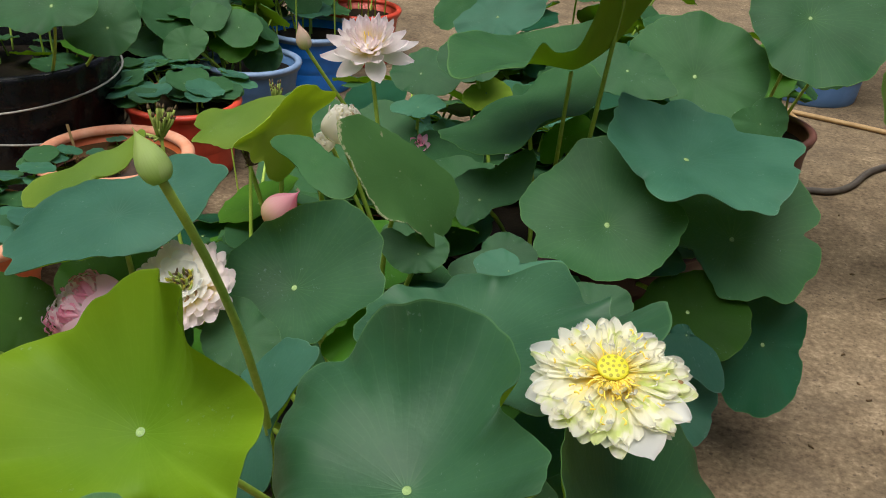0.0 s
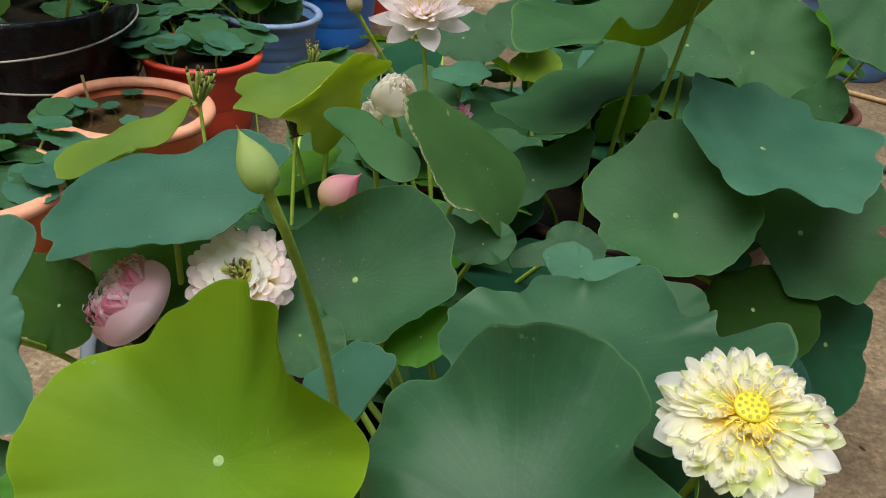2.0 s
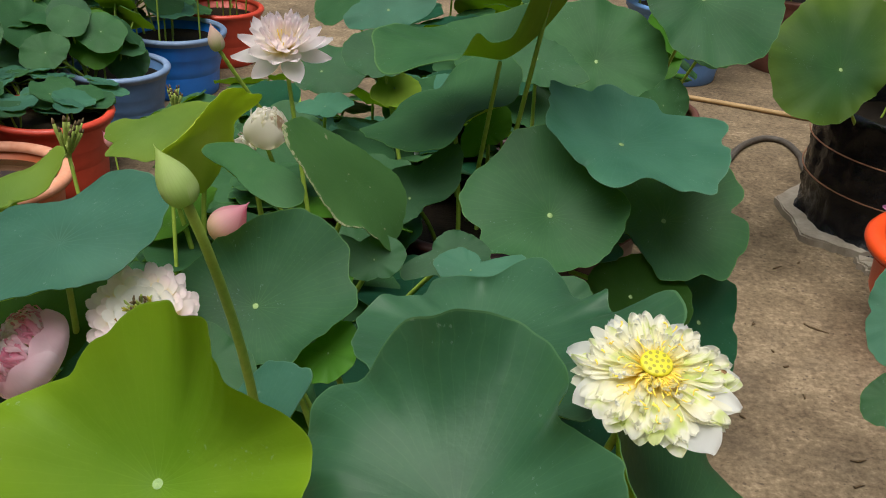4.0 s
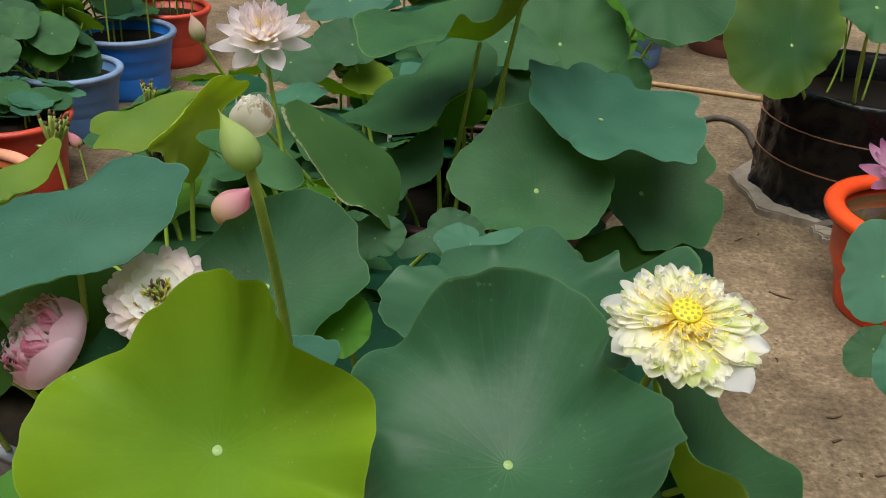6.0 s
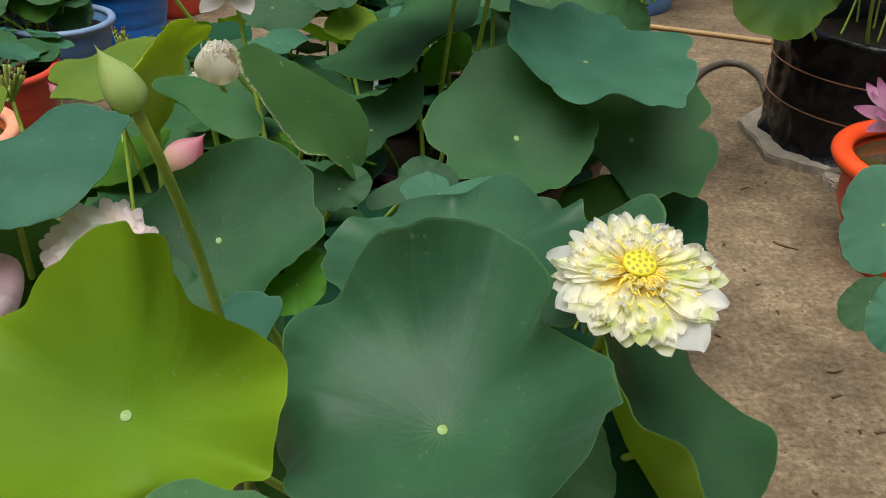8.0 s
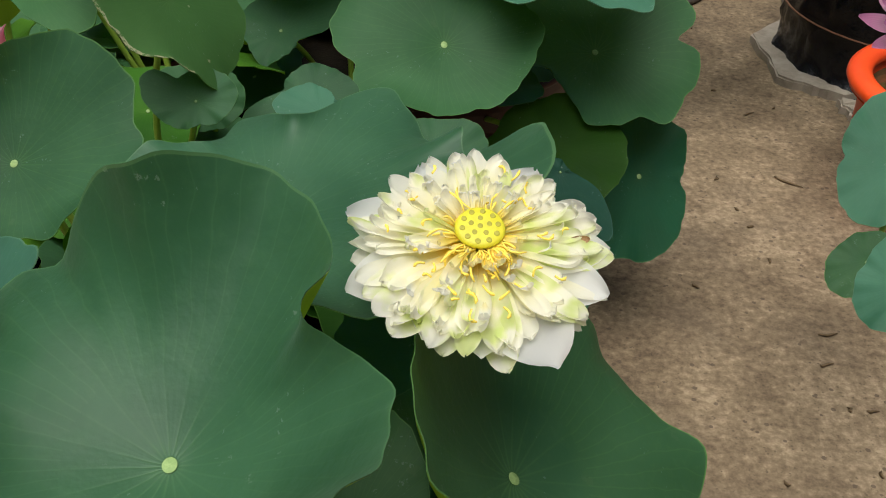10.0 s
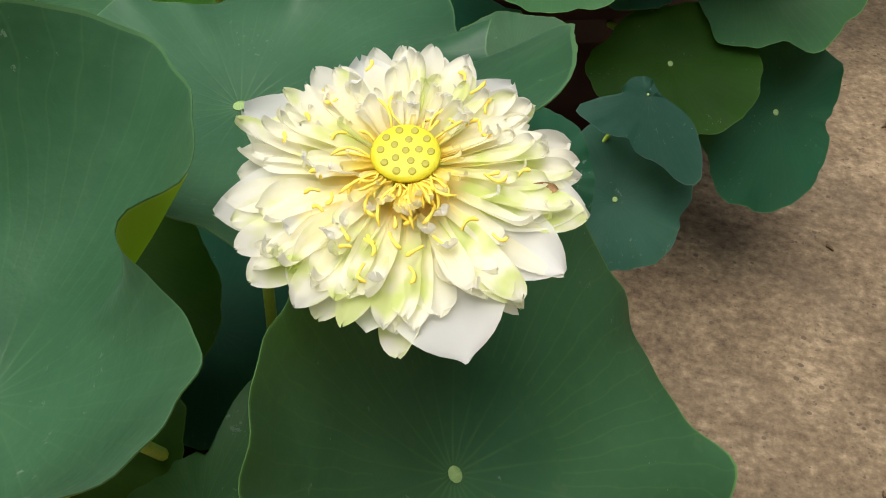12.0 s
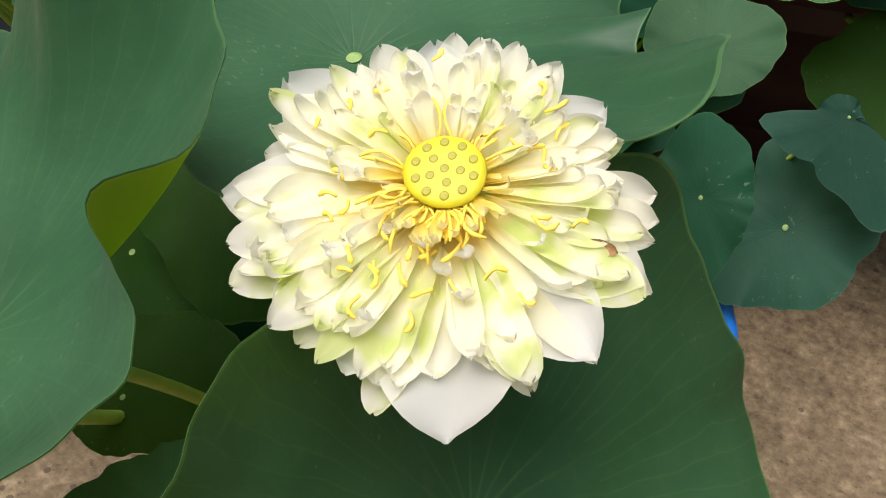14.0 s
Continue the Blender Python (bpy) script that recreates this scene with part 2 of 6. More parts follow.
WIRE = plain("rusty_wire", (0.20, 0.08, 0.04), (0.32, 0.15, 0.08), 90.0, 0.7)
HOSE = plain("grey_rubber_hose", (0.055, 0.045, 0.036), (0.10, 0.082, 0.065), 40.0, 0.6)
CANE = plain("tan_cane", (0.30, 0.18, 0.07), (0.46, 0.30, 0.13), 40.0, 0.6)
STONE = plain("pale_slab_stone", (0.22, 0.185, 0.14), (0.40, 0.35, 0.28), 14.0, 0.9, relief=0.6)
DRY = plain("dry_brown_stalk", (0.07, 0.045, 0.02), (0.17, 0.11, 0.05), 60.0, 0.8)
WHITE = plain("white_tag", (0.55, 0.57, 0.57), (0.75, 0.76, 0.75), 40.0, 0.5)


def petal_material(name, tip, mid, base, blush=None, blush_at=0.55, vein=(0.9, 0.8, 0.8), stops=(0.08, 0.42, 0.88)):
    """Petal: uv v runs from claw (0) to tip (1)."""
    m, t, b = material(name, 0.55, 0.0, 0.3)
    uv = t.nodes.new("ShaderNodeSeparateXYZ")
    t.links.new(coords(t, "UV"), uv.inputs[0])
    geo = t.nodes.new("ShaderNodeNewGeometry").outputs["Position"]
    info = t.nodes.new("ShaderNodeObjectInfo").outputs["Random"]
    v = mth(t, "ADD", uv.outputs[1], mth(t, "MULTIPLY", mth(t, "SUBTRACT", info, 0.5), 0.25))
    c = ramp(t, v, [(stops[0], base), (stops[1], mid), (stops[2], tip)])
    streak = mth(t, "ABSOLUTE", mth(t, "SUBTRACT", mth(t, "FRACT", mth(t, "MULTIPLY", uv.outputs[0], 9.0)), 0.5))
    c = mixc(t, mth(t, "MULTIPLY", mth(t, "LESS_THAN", streak, 0.12), 0.12), c, vein)
    if blush:
        n = noise_tex(t, geo, 42.0, 2.0)
        f = mth(t, "MULTIPLY", mth(t, "MULTIPLY", mth(t, "SUBTRACT", n, 0.45), 5.0), mth(t, "GREATER_THAN", info, blush_at))
        f = mth(t, "MINIMUM", mth(t, "MAXIMUM", f, 0.0), 0.8)
        c = mixc(t, f, c, blush)
    t.links.new(c, b.inputs["Base Color"])
    see_through(t, b, c, 0.64)
    bump(t, b, mth(t, "ADD", mth(t, "MULTIPLY", streak, 0.5), noise_tex(t, geo, 160.0)), 0.15, 0.001)
    return m


CREAM = petal_material("cream_petal", (0.98, 0.96, 0.85), (0.98, 0.94, 0.64), (0.98, 0.76, 0.08), blush=(0.72, 0.81, 0.26), vein=(0.95, 0.92, 0.70), stops=(0.12, 0.42, 0.78))
CHALK = petal_material("white_petal", (0.92, 0.92, 0.90), (0.92, 0.92, 0.88), (0.90, 0.84, 0.55), vein=(0.90, 0.90, 0.87))
PINK = petal_material("pale_pink_petal", (0.97, 0.86, 0.89), (0.97, 0.93, 0.91), (0.97, 0.82, 0.28), stops=(0.12, 0.40, 0.88))
BOWL = petal_material("pink_bowl_petal", (0.95, 0.71, 0.79), (0.96, 0.86, 0.90), (0.95, 0.90, 0.90), vein=(0.88, 0.66, 0.72))
BLUSHWHITE = petal_material("white_pink_petal", (0.93, 0.82, 0.83), (0.95, 0.90, 0.84), (0.96, 0.80, 0.26), stops=(0.15, 0.50, 0.88))
ROSE = petal_material("rose_petal", (0.86, 0.34, 0.50), (0.90, 0.58, 0.68), (0.90, 0.78, 0.76))
MAUVE = petal_material("mauve_petal", (0.66, 0.26, 0.48), (0.76, 0.47, 0.64), (0.80, 0.68, 0.62))
IVORY = petal_material("ivory_petal", (0.88, 0.85, 0.76), (0.86, 0.83, 0.68), (0.74, 0.70, 0.36), blush=(0.36, 0.20, 0.08), blush_at=0.82)
GOLD = petal_material("golden_stamen_petal", (0.98, 0.92, 0.55), (0.98, 0.84, 0.20), (0.98, 0.76, 0.10))
FADED = plain("browned_petal", (0.22, 0.11, 0.04), (0.42, 0.27, 0.12), 120.0, 0.8)
BUDGREEN = petal_material("green_bud_sepal", (0.62, 0.74, 0.28), (0.68, 0.80, 0.36), (0.60, 0.76, 0.26), vein=(0.46, 0.58, 0.18))
BUDPINK = petal_material("pink_bud_petal", (0.80, 0.34, 0.46), (0.86, 0.58, 0.56), (0.80, 0.70, 0.42))
BUDPALE = petal_material("pale_bud_petal", (0.82, 0.60, 0.55), (0.80, 0.70, 0.55), (0.60, 0.64, 0.30))
YELLOW = plain("yellow_receptacle", (0.58, 0.52, 0.012), (0.70, 0.64, 0.03), 90.0, 0.5)
SEED = plain("green_seed", (0.30, 0.27, 0.012), (0.42, 0.38, 0.03), 120.0, 0.5)
STAMEN = plain("orange_yellow_stamen", (0.94, 0.66, 0.04), (0.96, 0.80, 0.16), 150.0, 0.6)
PODGREEN = plain("spent_pod_green", (0.22, 0.30, 0.05), (0.40, 0.46, 0.11), 90.0, 0.7)


# ---- mesh helpers ----
def mesh_of(name, verts, faces, mats, idx=None, uvs=None, smooth=True):
    me = bpy.data.meshes.new(name)
    me.from_pydata([tuple(v) for v in verts], [], faces)
    for m in mats:
        me.materials.append(m)
    if idx is not None:
        me.polygons.foreach_set("material_index", idx)
    if uvs is not None:
        layer = me.uv_layers.new(name="UVMap")
        loops = np.zeros(len(me.loops), dtype=np.int32)
        me.loops.foreach_get("vertex_index", loops)
        layer.data.foreach_set("uv", np.asarray(uvs, dtype=np.float32)[loops].ravel())
    me.polygons.foreach_set("use_smooth", [smooth] * len(me.polygons))
    me.update()
    return me


def child(name, me, parent, label="", m=None):
    ob = new(name, me)
    ob.parent = parent
    if m is not None:
        ob.matrix_basis = m
    if label:
        ob["label"] = label
    return ob


def thing(name, at, label, category, group="", kind=""):
    ob = new(name)
    ob.empty_display_size = 0.05
    ob.location = at
    return tagged(ob, label, category, group, kind)


def tube_data(points, radii, sides=10):
    pts = [Vector(p) for p in points]
    verts, faces = [], []
    for i, p in enumerate(pts):
        d = (pts[min(i + 1, len(pts) - 1)] - pts[max(i - 1, 0)]).normalized()
        a = d.cross(Vector((0.31, 0.94, 0.12))).normalized()
        b = d.cross(a)
        r = radii[i] if hasattr(radii, "__len__") else radii
        for k in range(sides):
            w = 2 * math.pi * k / sides
            verts.append(p + (a * math.cos(w) + b * math.sin(w)) * r)
    for i in range(len(pts) - 1):
        for k in range(sides):
            k2 = (k + 1) % sides
            faces.append((i * sides + k, i * sides + k2, (i + 1) * sides + k2, (i + 1) * sides + k))
    faces.append(tuple(range(sides))[::-1])
    faces.append(tuple((len(pts) - 1) * sides + k for k in range(sides)))
    return verts, faces


def bend(a, b, sag, n=10, start_dir=None):
    """Points of a curved stalk from a to b; sag pushes its middle."""
    a, b, sag = Vector(a), Vector(b), Vector(sag)
    return [a.lerp(b, k / n) + sag * (4 * (k / n) * (1 - k / n)) for k in range(n + 1)]


def tube(name, points, radii, mat, parent, label="", sides=10):
    v, f = tube_data(points, radii, sides)
    return child(name, mesh_of(name, v, f, [mat]), parent, label)


def lathe(profile, sides=48, wobble=0.0, seed=0):
    rng = random.Random(seed)
    ph = [rng.uniform(0, 6.28) for _ in range(3)]
    verts, faces = [], []
    for r, z in profile:
        for k in range(sides):
            w = 2 * math.pi * k / sides
            rr = r * (1 + wobble * (math.sin(2 * w + ph[0]) + 0.5 * math.sin(3 * w + ph[1] + z * 9)))
            verts.append((rr * math.cos(w), rr * math.sin(w), z))
    for i in range(len(profile) - 1):
        for k in range(sides):
            k2 = (k + 1) % sides
            faces.append((i * sides + k, i * sides + k2, (i + 1) * sides + k2, (i + 1) * sides + k))
    return verts, faces


def disc(r, z, sides=48):
    verts = [(0, 0, z)] + [(r * math.cos(2 * math.pi * k / sides), r * math.sin(2 * math.pi * k / sides), z) for k in range(sides)]
    faces = [(0, 1 + k, 1 + (k + 1) % sides) for k in range(sides)]
    return verts, faces


# ---- ground ----
gv, gf = [], []
steps = [-400, -60, -12, -6, -3, -1.5, 0, 1.5, 3, 4.5, 6, 8, 12, 24, 60, 400]
for y in steps:
    for x in steps:
        gv.append((x, y, 0.0))
n = len(steps)
for j in range(n - 1):
    for i in range(n - 1):
        gf.append((j * n + i, j * n + i + 1, (j + 1) * n + i + 1, (j + 1) * n + i))
tagged(new("ground", mesh_of("ground", gv, gf, [CONCRETE])), "worn stained concrete yard with dark specks", "ground", kind="structure")


# ---- unseen walls, added to block low sky light ----
WALLING = plain("grey_plaster", (0.10, 0.11, 0.09), (0.18, 0.18, 0.15), 3.0, 0.9, relief=0.4, world_space=True)
for name, x0, x1, y0, y1 in (("added_wall_south", -6.2, 6.2, -4.2, -4.0), ("added_wall_north", -6.2, 6.2, 12.0, 12.2), ("added_wall_west", -6.2, -6.0, -4.0, 12.0), ("added_wall_east", 6.0, 6.2, -4.0, 12.0)):
    corners = [(x, y, z) for z in (0.0, 3.4) for x, y in ((x0, y0), (x1, y0), (x1, y1), (x0, y1))]
    sheet = mesh_of(name, corners, [(0, 3, 2, 1), (4, 5, 6, 7), (0, 1, 5, 4), (1, 2, 6, 5), (2, 3, 7, 6), (3, 0, 4, 7)], [WALLING], smooth=False)
    tagged(new(name, sheet), "plain grey wall added out of view against low sky light", "wall", kind="structure")


# ---- pots ----
POTS = {}


def pot(key, at, top, base, height, mat, fill, label, rim=None, name="plastic_pot", lip=0.018, level=0.05, sides=56):
    """A tapered pot with a rolled lip and its filling. top, base: radii."""
    x, y = at
    root = thing(name, (x, y, 0), label, "pot", "plant pots")
    t = 0.006
    prof = [(0.001, 0.004), (base - 0.01, 0.004), (base, 0.0), (base + 0.004, 0.006)]
    for k in range(1, 8):
        f = k / 7
        prof.append((base + (top - base) * f + 0.003 * math.sin(f * 9), height * f * 0.93))
    prof += [(top + 0.002, height * 0.935), (top - t, height * 0.94), (top - t - 0.004, height * 0.5), (base - t, 0.03), (0.001, 0.03)]
    v, f = lathe(prof, sides, 0.004, len(POTS))
    child("wall", mesh_of("pot_wall", v, f, [mat]), root)
    lipp = []
    for k in range(11):
        w = math.pi * (1.15 - 1.5 * k / 10)
        lipp.append((top + 0.004 + lip * 0.8 * (math.cos(w)), height - lip * 0.6 + lip * 0.62 * math.sin(w)))
    lipp += [(top + lip * 0.7, height * 0.93 - lip * 0.5), (top - 0.002, height * 0.93 - lip * 0.4)]
    v, f = lathe(lipp, sides, 0.004, len(POTS))
    child("rim", mesh_of("pot_rim", v, f, [rim or mat]), root)
    z = height - level
    v, f = disc(top - 0.012 - (top - base) * level / height, z, sides)
    child("soil" if fill is MUD else "water", mesh_of("pot_fill", v, f, [fill]), root)
    POTS[key] = (x, y, z, top)
    return root


pot("blue", (0.212, 1.36), 0.272, 0.225, 0.38, PLASTIC["blue"], MUD, "large blue plastic tub full of lotus stalks on concrete")
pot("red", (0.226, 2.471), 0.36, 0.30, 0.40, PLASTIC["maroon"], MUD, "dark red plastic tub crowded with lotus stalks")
pot("grey", (-0.475, 1.683), 0.23, 0.19, 0.28, PLASTIC["grey"], MUD, "grey-blue plastic tub under lotus flowers")
pot("mid_a", (-0.20, 2.00), 0.26, 0.21, 0.31, PLASTIC["black"], MUD, "black plastic tub hidden below lotus leaves")
pot("mid_b", (-0.30, 2.72), 0.27, 0.22, 0.32, PLASTIC["brown"], MUD, "brown plastic tub crowded with lotus leaves")
pot("near_red", (-1.215, 3.17), 0.185, 0.16, 0.26, PLASTIC["red"], MUD, "red plastic tub with small lotus leaves", level=0.03)
pot("orange", (-1.198, 2.677), 0.215, 0.165, 0.25, PLASTIC["orange"], WATER, "orange plastic tub holding muddy brown water", rim=PLASTIC["pale"], lip=0.026, level=0.045)
pot("orange_b", (-1.312, 2.112), 0.2, 0.16, 0.25, PLASTIC["orange"], WATER, "orange plastic tub half hidden by lotus leaves", rim=PLASTIC["pale"], lip=0.03)
pot("blue_a", (-1.195, 3.72), 0.18, 0.155, 0.25, PLASTIC["slate"], MUD, "dull blue plastic pot with pale rim", rim=PLASTIC["bluerim"])
pot("blue_b", (-1.13, 4.23), 0.20, 0.17, 0.26, PLASTIC["blue"], MUD, "bright blue plastic pot with pale rim", rim=PLASTIC["bluerim"])
pot("far_red", (-1.06, 4.70), 0.185, 0.16, 0.25, PLASTIC["red"], MUD, "red plastic pot at the back of the row")
pot("back_l", (-1.72, 3.86), 0.23, 0.19, 0.28, PLASTIC["black"], MUD, "black plastic tub of lotus behind the blue pots")
pot("back_m", (-1.62, 4.48), 0.23, 0.19, 0.28, PLASTIC["black"], MUD, "black plastic tub of lotus in the back row")
pot("blue_r", (1.085, 4.98), 0.25, 0.20, 0.36, PLASTIC["slate"], MUD, "dull blue plastic tub beside a garden hose")
pot("brown_r", (1.715, 5.27), 0.26, 0.19, 0.38, PLASTIC["brown"], MUD, "brown plastic pot at the back of the yard")
pot("brown_back", (0.020, 3.693), 0.2, 0.16, 0.30, PLASTIC["brown"], MUD, "brown plastic pot behind lotus leaves")
pot("dark", (0.707, 3.519), 0.2, 0.16, 0.30, PLASTIC["brown"], MUD, "brown plastic pot hidden below lotus leaves")
pot("bright", (1.475, 2.53), 0.245, 0.19, 0.31, PLASTIC["bright"], WATER, "bright orange plastic tub with mauve lotus", lip=0.035)


def barrel(key, at, r, height, label, wires):
    """A cut barrel wrapped in creased black plastic sheet, tied with wire."""
    x, y = at
    root = thing("wrapped_barrel", (x, y, 0), label, "barrel", "wrapped barrels")
    verts, faces = [], []
    n, rows = 168, 26
    rng = random.Random(len(key))
    for i in range(rows + 1):
        z = height * i / rows
        for k in range(n):
            w = 2 * math.pi * k / n
            crease = noise.noise((math.cos(w) * 6, math.sin(w) * 6, z * 9)) * 0.014 + abs(noise.noise((math.cos(w) * 13, math.sin(w) * 13, z * 22))) * 0.016 + noise.noise((math.cos(w) * 30, math.sin(w) * 30, z * 40)) * 0.006
            flare = 0.05 * max(0, 1 - i / 4.0) ** 2 * (0.6 + 0.6 * noise.noise((math.cos(w) * 3, math.sin(w) * 3, 1)))
            rr = r * (0.97 + 0.03 * i / rows) + crease + flare
            verts.append((rr * math.cos(w), rr * math.sin(w), z + (0.012 * noise.noise((w * 3, 2, 5)) if i == rows else 0)))
    top = len(verts)
    for dz, dr in ((0.006, -0.012), (-0.01, -0.03), (-0.12, -0.035)):
        for k in range(n):
            w = 2 * math.pi * k / n
            rr = r + dr
            verts.append((rr * math.cos(w), rr * math.sin(w), height + dz))
    for i in range(rows + 3):
        for k in range(n):
            k2 = (k + 1) % n
            faces.append((i * n + k, i * n + k2, (i + 1) * n + k2, (i + 1) * n + k))
    child("plastic_sheet", mesh_of("barrel_sheet", verts, faces, [PLASTIC["black"]]), root)
    v, f = disc(r - 0.03, height - 0.09)
    child("soil", mesh_of("barrel_soil", v, f, [MUD]), root)
    for z, tilt, mat in wires:
        pts = [((r + 0.014) * math.cos(w), (r + 0.014) * math.sin(w), z + tilt * math.sin(w + 0.6)) for w in (2 * math.pi * k / 48 for k in range(49))]
        tube("tie_wire", pts, 0.0025 if mat is WIRE else 0.0035, mat, root, "thin tie wire" if mat is WIRE else "pale twine", 6)
    POTS[key] = (x, y, height - 0.09, r)
    return root


barrel("barrel_l", (-1.775, 2.995), 0.37, 0.42, "barrel wrapped in shiny black plastic and pale twine", ((0.33, 0.03, ROPE), (0.20, -0.04, ROPE)))
barrel("barrel_r", (1.654, 3.364), 0.36, 0.42, "barrel wrapped in creased black plastic on a slab", ((0.18, 0.01, WIRE), (0.295, 0.0, WIRE)))


# ---- lotus leaves ----
def rim_curve(radii, w):
    """Smooth closed curve through evenly spaced radii."""
    k = len(radii)
    x = (w + math.pi) / (2 * math.pi) * k
    i = int(math.floor(x))
    f = x - i
    p0, p1, p2, p3 = (radii[(i + d) % k] for d in (-1, 0, 1, 2))
    return 0.5 * (2 * p1 + (p2 - p0) * f + (2 * p0 - 5 * p1 + 4 * p2 - p3) * f * f + (3 * p1 - p0 - 3 * p2 + p3) * f ** 3)


ROUND = (1.0, 1.03, 0.98, 1.02, 1.05, 0.97, 1.0, 1.03, 0.96, 1.02, 1.0, 0.97)


def smoothed(values):
    """A closed row of values with its short waves taken out."""
    k = len(values)
    reach = k // 3
    share = [math.exp(-(d / reach * 1.6) ** 2) for d in range(-reach, reach + 1)]
    return [sum(values[(i + d) % k] * share[d + reach] for d in range(-reach, reach + 1)) / sum(share) for i in range(k)]


def leaf_axes(tilt, az):
    t, a = radians(tilt), radians(az)
    nrm = Vector((math.sin(t) * math.sin(a), -math.sin(t) * math.cos(a), math.cos(t)))
    u = Vector((0, 0, 1)).cross(nrm)
    u = u.normalized() if u.length > 1e-3 else Vector((1, 0, 0))
    return u, nrm.cross(u), nrm


def blade_mesh(tilt, az, R, radii, cup, folds, wave, mats, seed, rings=14, segs=72, lifts=None):
    u, v, nrm = leaf_axes(tilt, az)
    rng = random.Random(seed)
    ph = [rng.uniform(0, 6.28) for _ in range(4)]
    lobes = rng.choice((5, 6, 7))
    soft_radii, soft_lifts = smoothed(radii), smoothed(lifts) if lifts else None
    top, uvs = [nrm * (-0.03 * R)], [(0, 0)]
    for i in range(1, rings + 1):
        f = i / rings
        for k in range(segs):
            w = 2 * math.pi * k / segs - math.pi
            edge = 1 + 0.012 * f * f * (math.sin(11 * w + ph[3]) + 0.7 * math.sin(19 * w + ph[2]) + 0.5 * math.sin(31 * w + ph[1]))
            broad = rim_curve(soft_radii, w)
            rho = R * f * edge * (broad + (rim_curve(radii, w) - broad) * f * f)
            h = cup * rho * rho / R - 0.03 * R * math.exp(-(f * 5) ** 2)
            h += wave * R * f ** 3 * (math.sin(lobes * w + ph[0]) + 0.6 * math.sin((lobes + 4) * w + ph[1]))
            h += wave * 0.5 * R * f ** 4 * math.sin(17 * w + ph[2])
            if lifts:
                rise = rim_curve(soft_lifts, w)
                h += R * (rise * f ** 1.7 + (rim_curve(lifts, w) - rise) * f ** 5)
            for ang, width, lift in folds:
                d = (math.degrees(w) - ang + 180) % 360 - 180
                h += lift * R * f * f * math.exp(-(d / width) ** 2)
            a, b = rho * math.cos(w), rho * math.sin(w)
            h += 0.030 * R * noise.noise((a * 11 + seed, b * 11, 3.3)) * f
            top.append(u * a + v * b + nrm * h)
            uvs.append((k / segs, f))
    m = len(top)
    verts = top + [p - nrm * 0.0014 for p in top]
    uvs = uvs + uvs
    faces, idx = [], []
    for k in range(segs):
        k2 = (k + 1) % segs
        faces.append((0, 1 + k, 1 + k2)), idx.append(0)
        faces.append((m, m + 1 + k2, m + 1 + k)), idx.append(1)
    for i in range(rings - 1):
        a0, b0 = 1 + i * segs, 1 + (i + 1) * segs
        for k in range(segs):
            k2 = (k + 1) % segs
            faces.append((a0 + k, b0 + k, b0 + k2, a0 + k2)), idx.append(0)
            faces.append((m + a0 + k, m + a0 + k2, m + b0 + k2, m + b0 + k)), idx.append(1)
    e = 1 + (rings - 1) * segs
    q = len(verts)
    verts += [verts[e + k] for k in range(segs)] + [verts[m + e + k] for k in range(segs)]
    uvs += [uvs[e + k] for k in range(segs)] * 2
    for k in range(segs):
        k2 = (k + 1) % segs
        faces.append((q + k, q + segs + k, q + segs + k2, q + k2)), idx.append(0)
    me = mesh_of("leaf_blade", verts, faces, mats, idx, uvs)
    # u wraps round: mend the seam
    layer = me.uv_layers[0].data
    for poly in me.polygons:
        us = [layer[l].uv[0] for l in poly.loop_indices]
        if max(us) - min(us) > 0.5:
            for l in poly.loop_indices:
                if layer[l].uv[0] < 0.5:
                    layer[l].uv[0] += 1.0
    return me


WORDS = {"leaf": "dark green", "waxy": "waxy green", "deep": "shade-darkened deep blue-green", "bitten": "pale-edged green", "teal": "blue-green", "lime": "fresh green", "yellow": "yellow-green", "under": "yellowish", "olive": "shade-darkened olive-green", "back": "folded yellow-green", "dusky": "dusky blue-green", "muted": "dull lime-green", "aged": "yellow-edged dark green"}
FORM = {"A": "broad round", "B": "large cupped", "E": "wide folded", "S": "broad tilted", "P": "torn insect-bitten"}
leaf_count = [0]


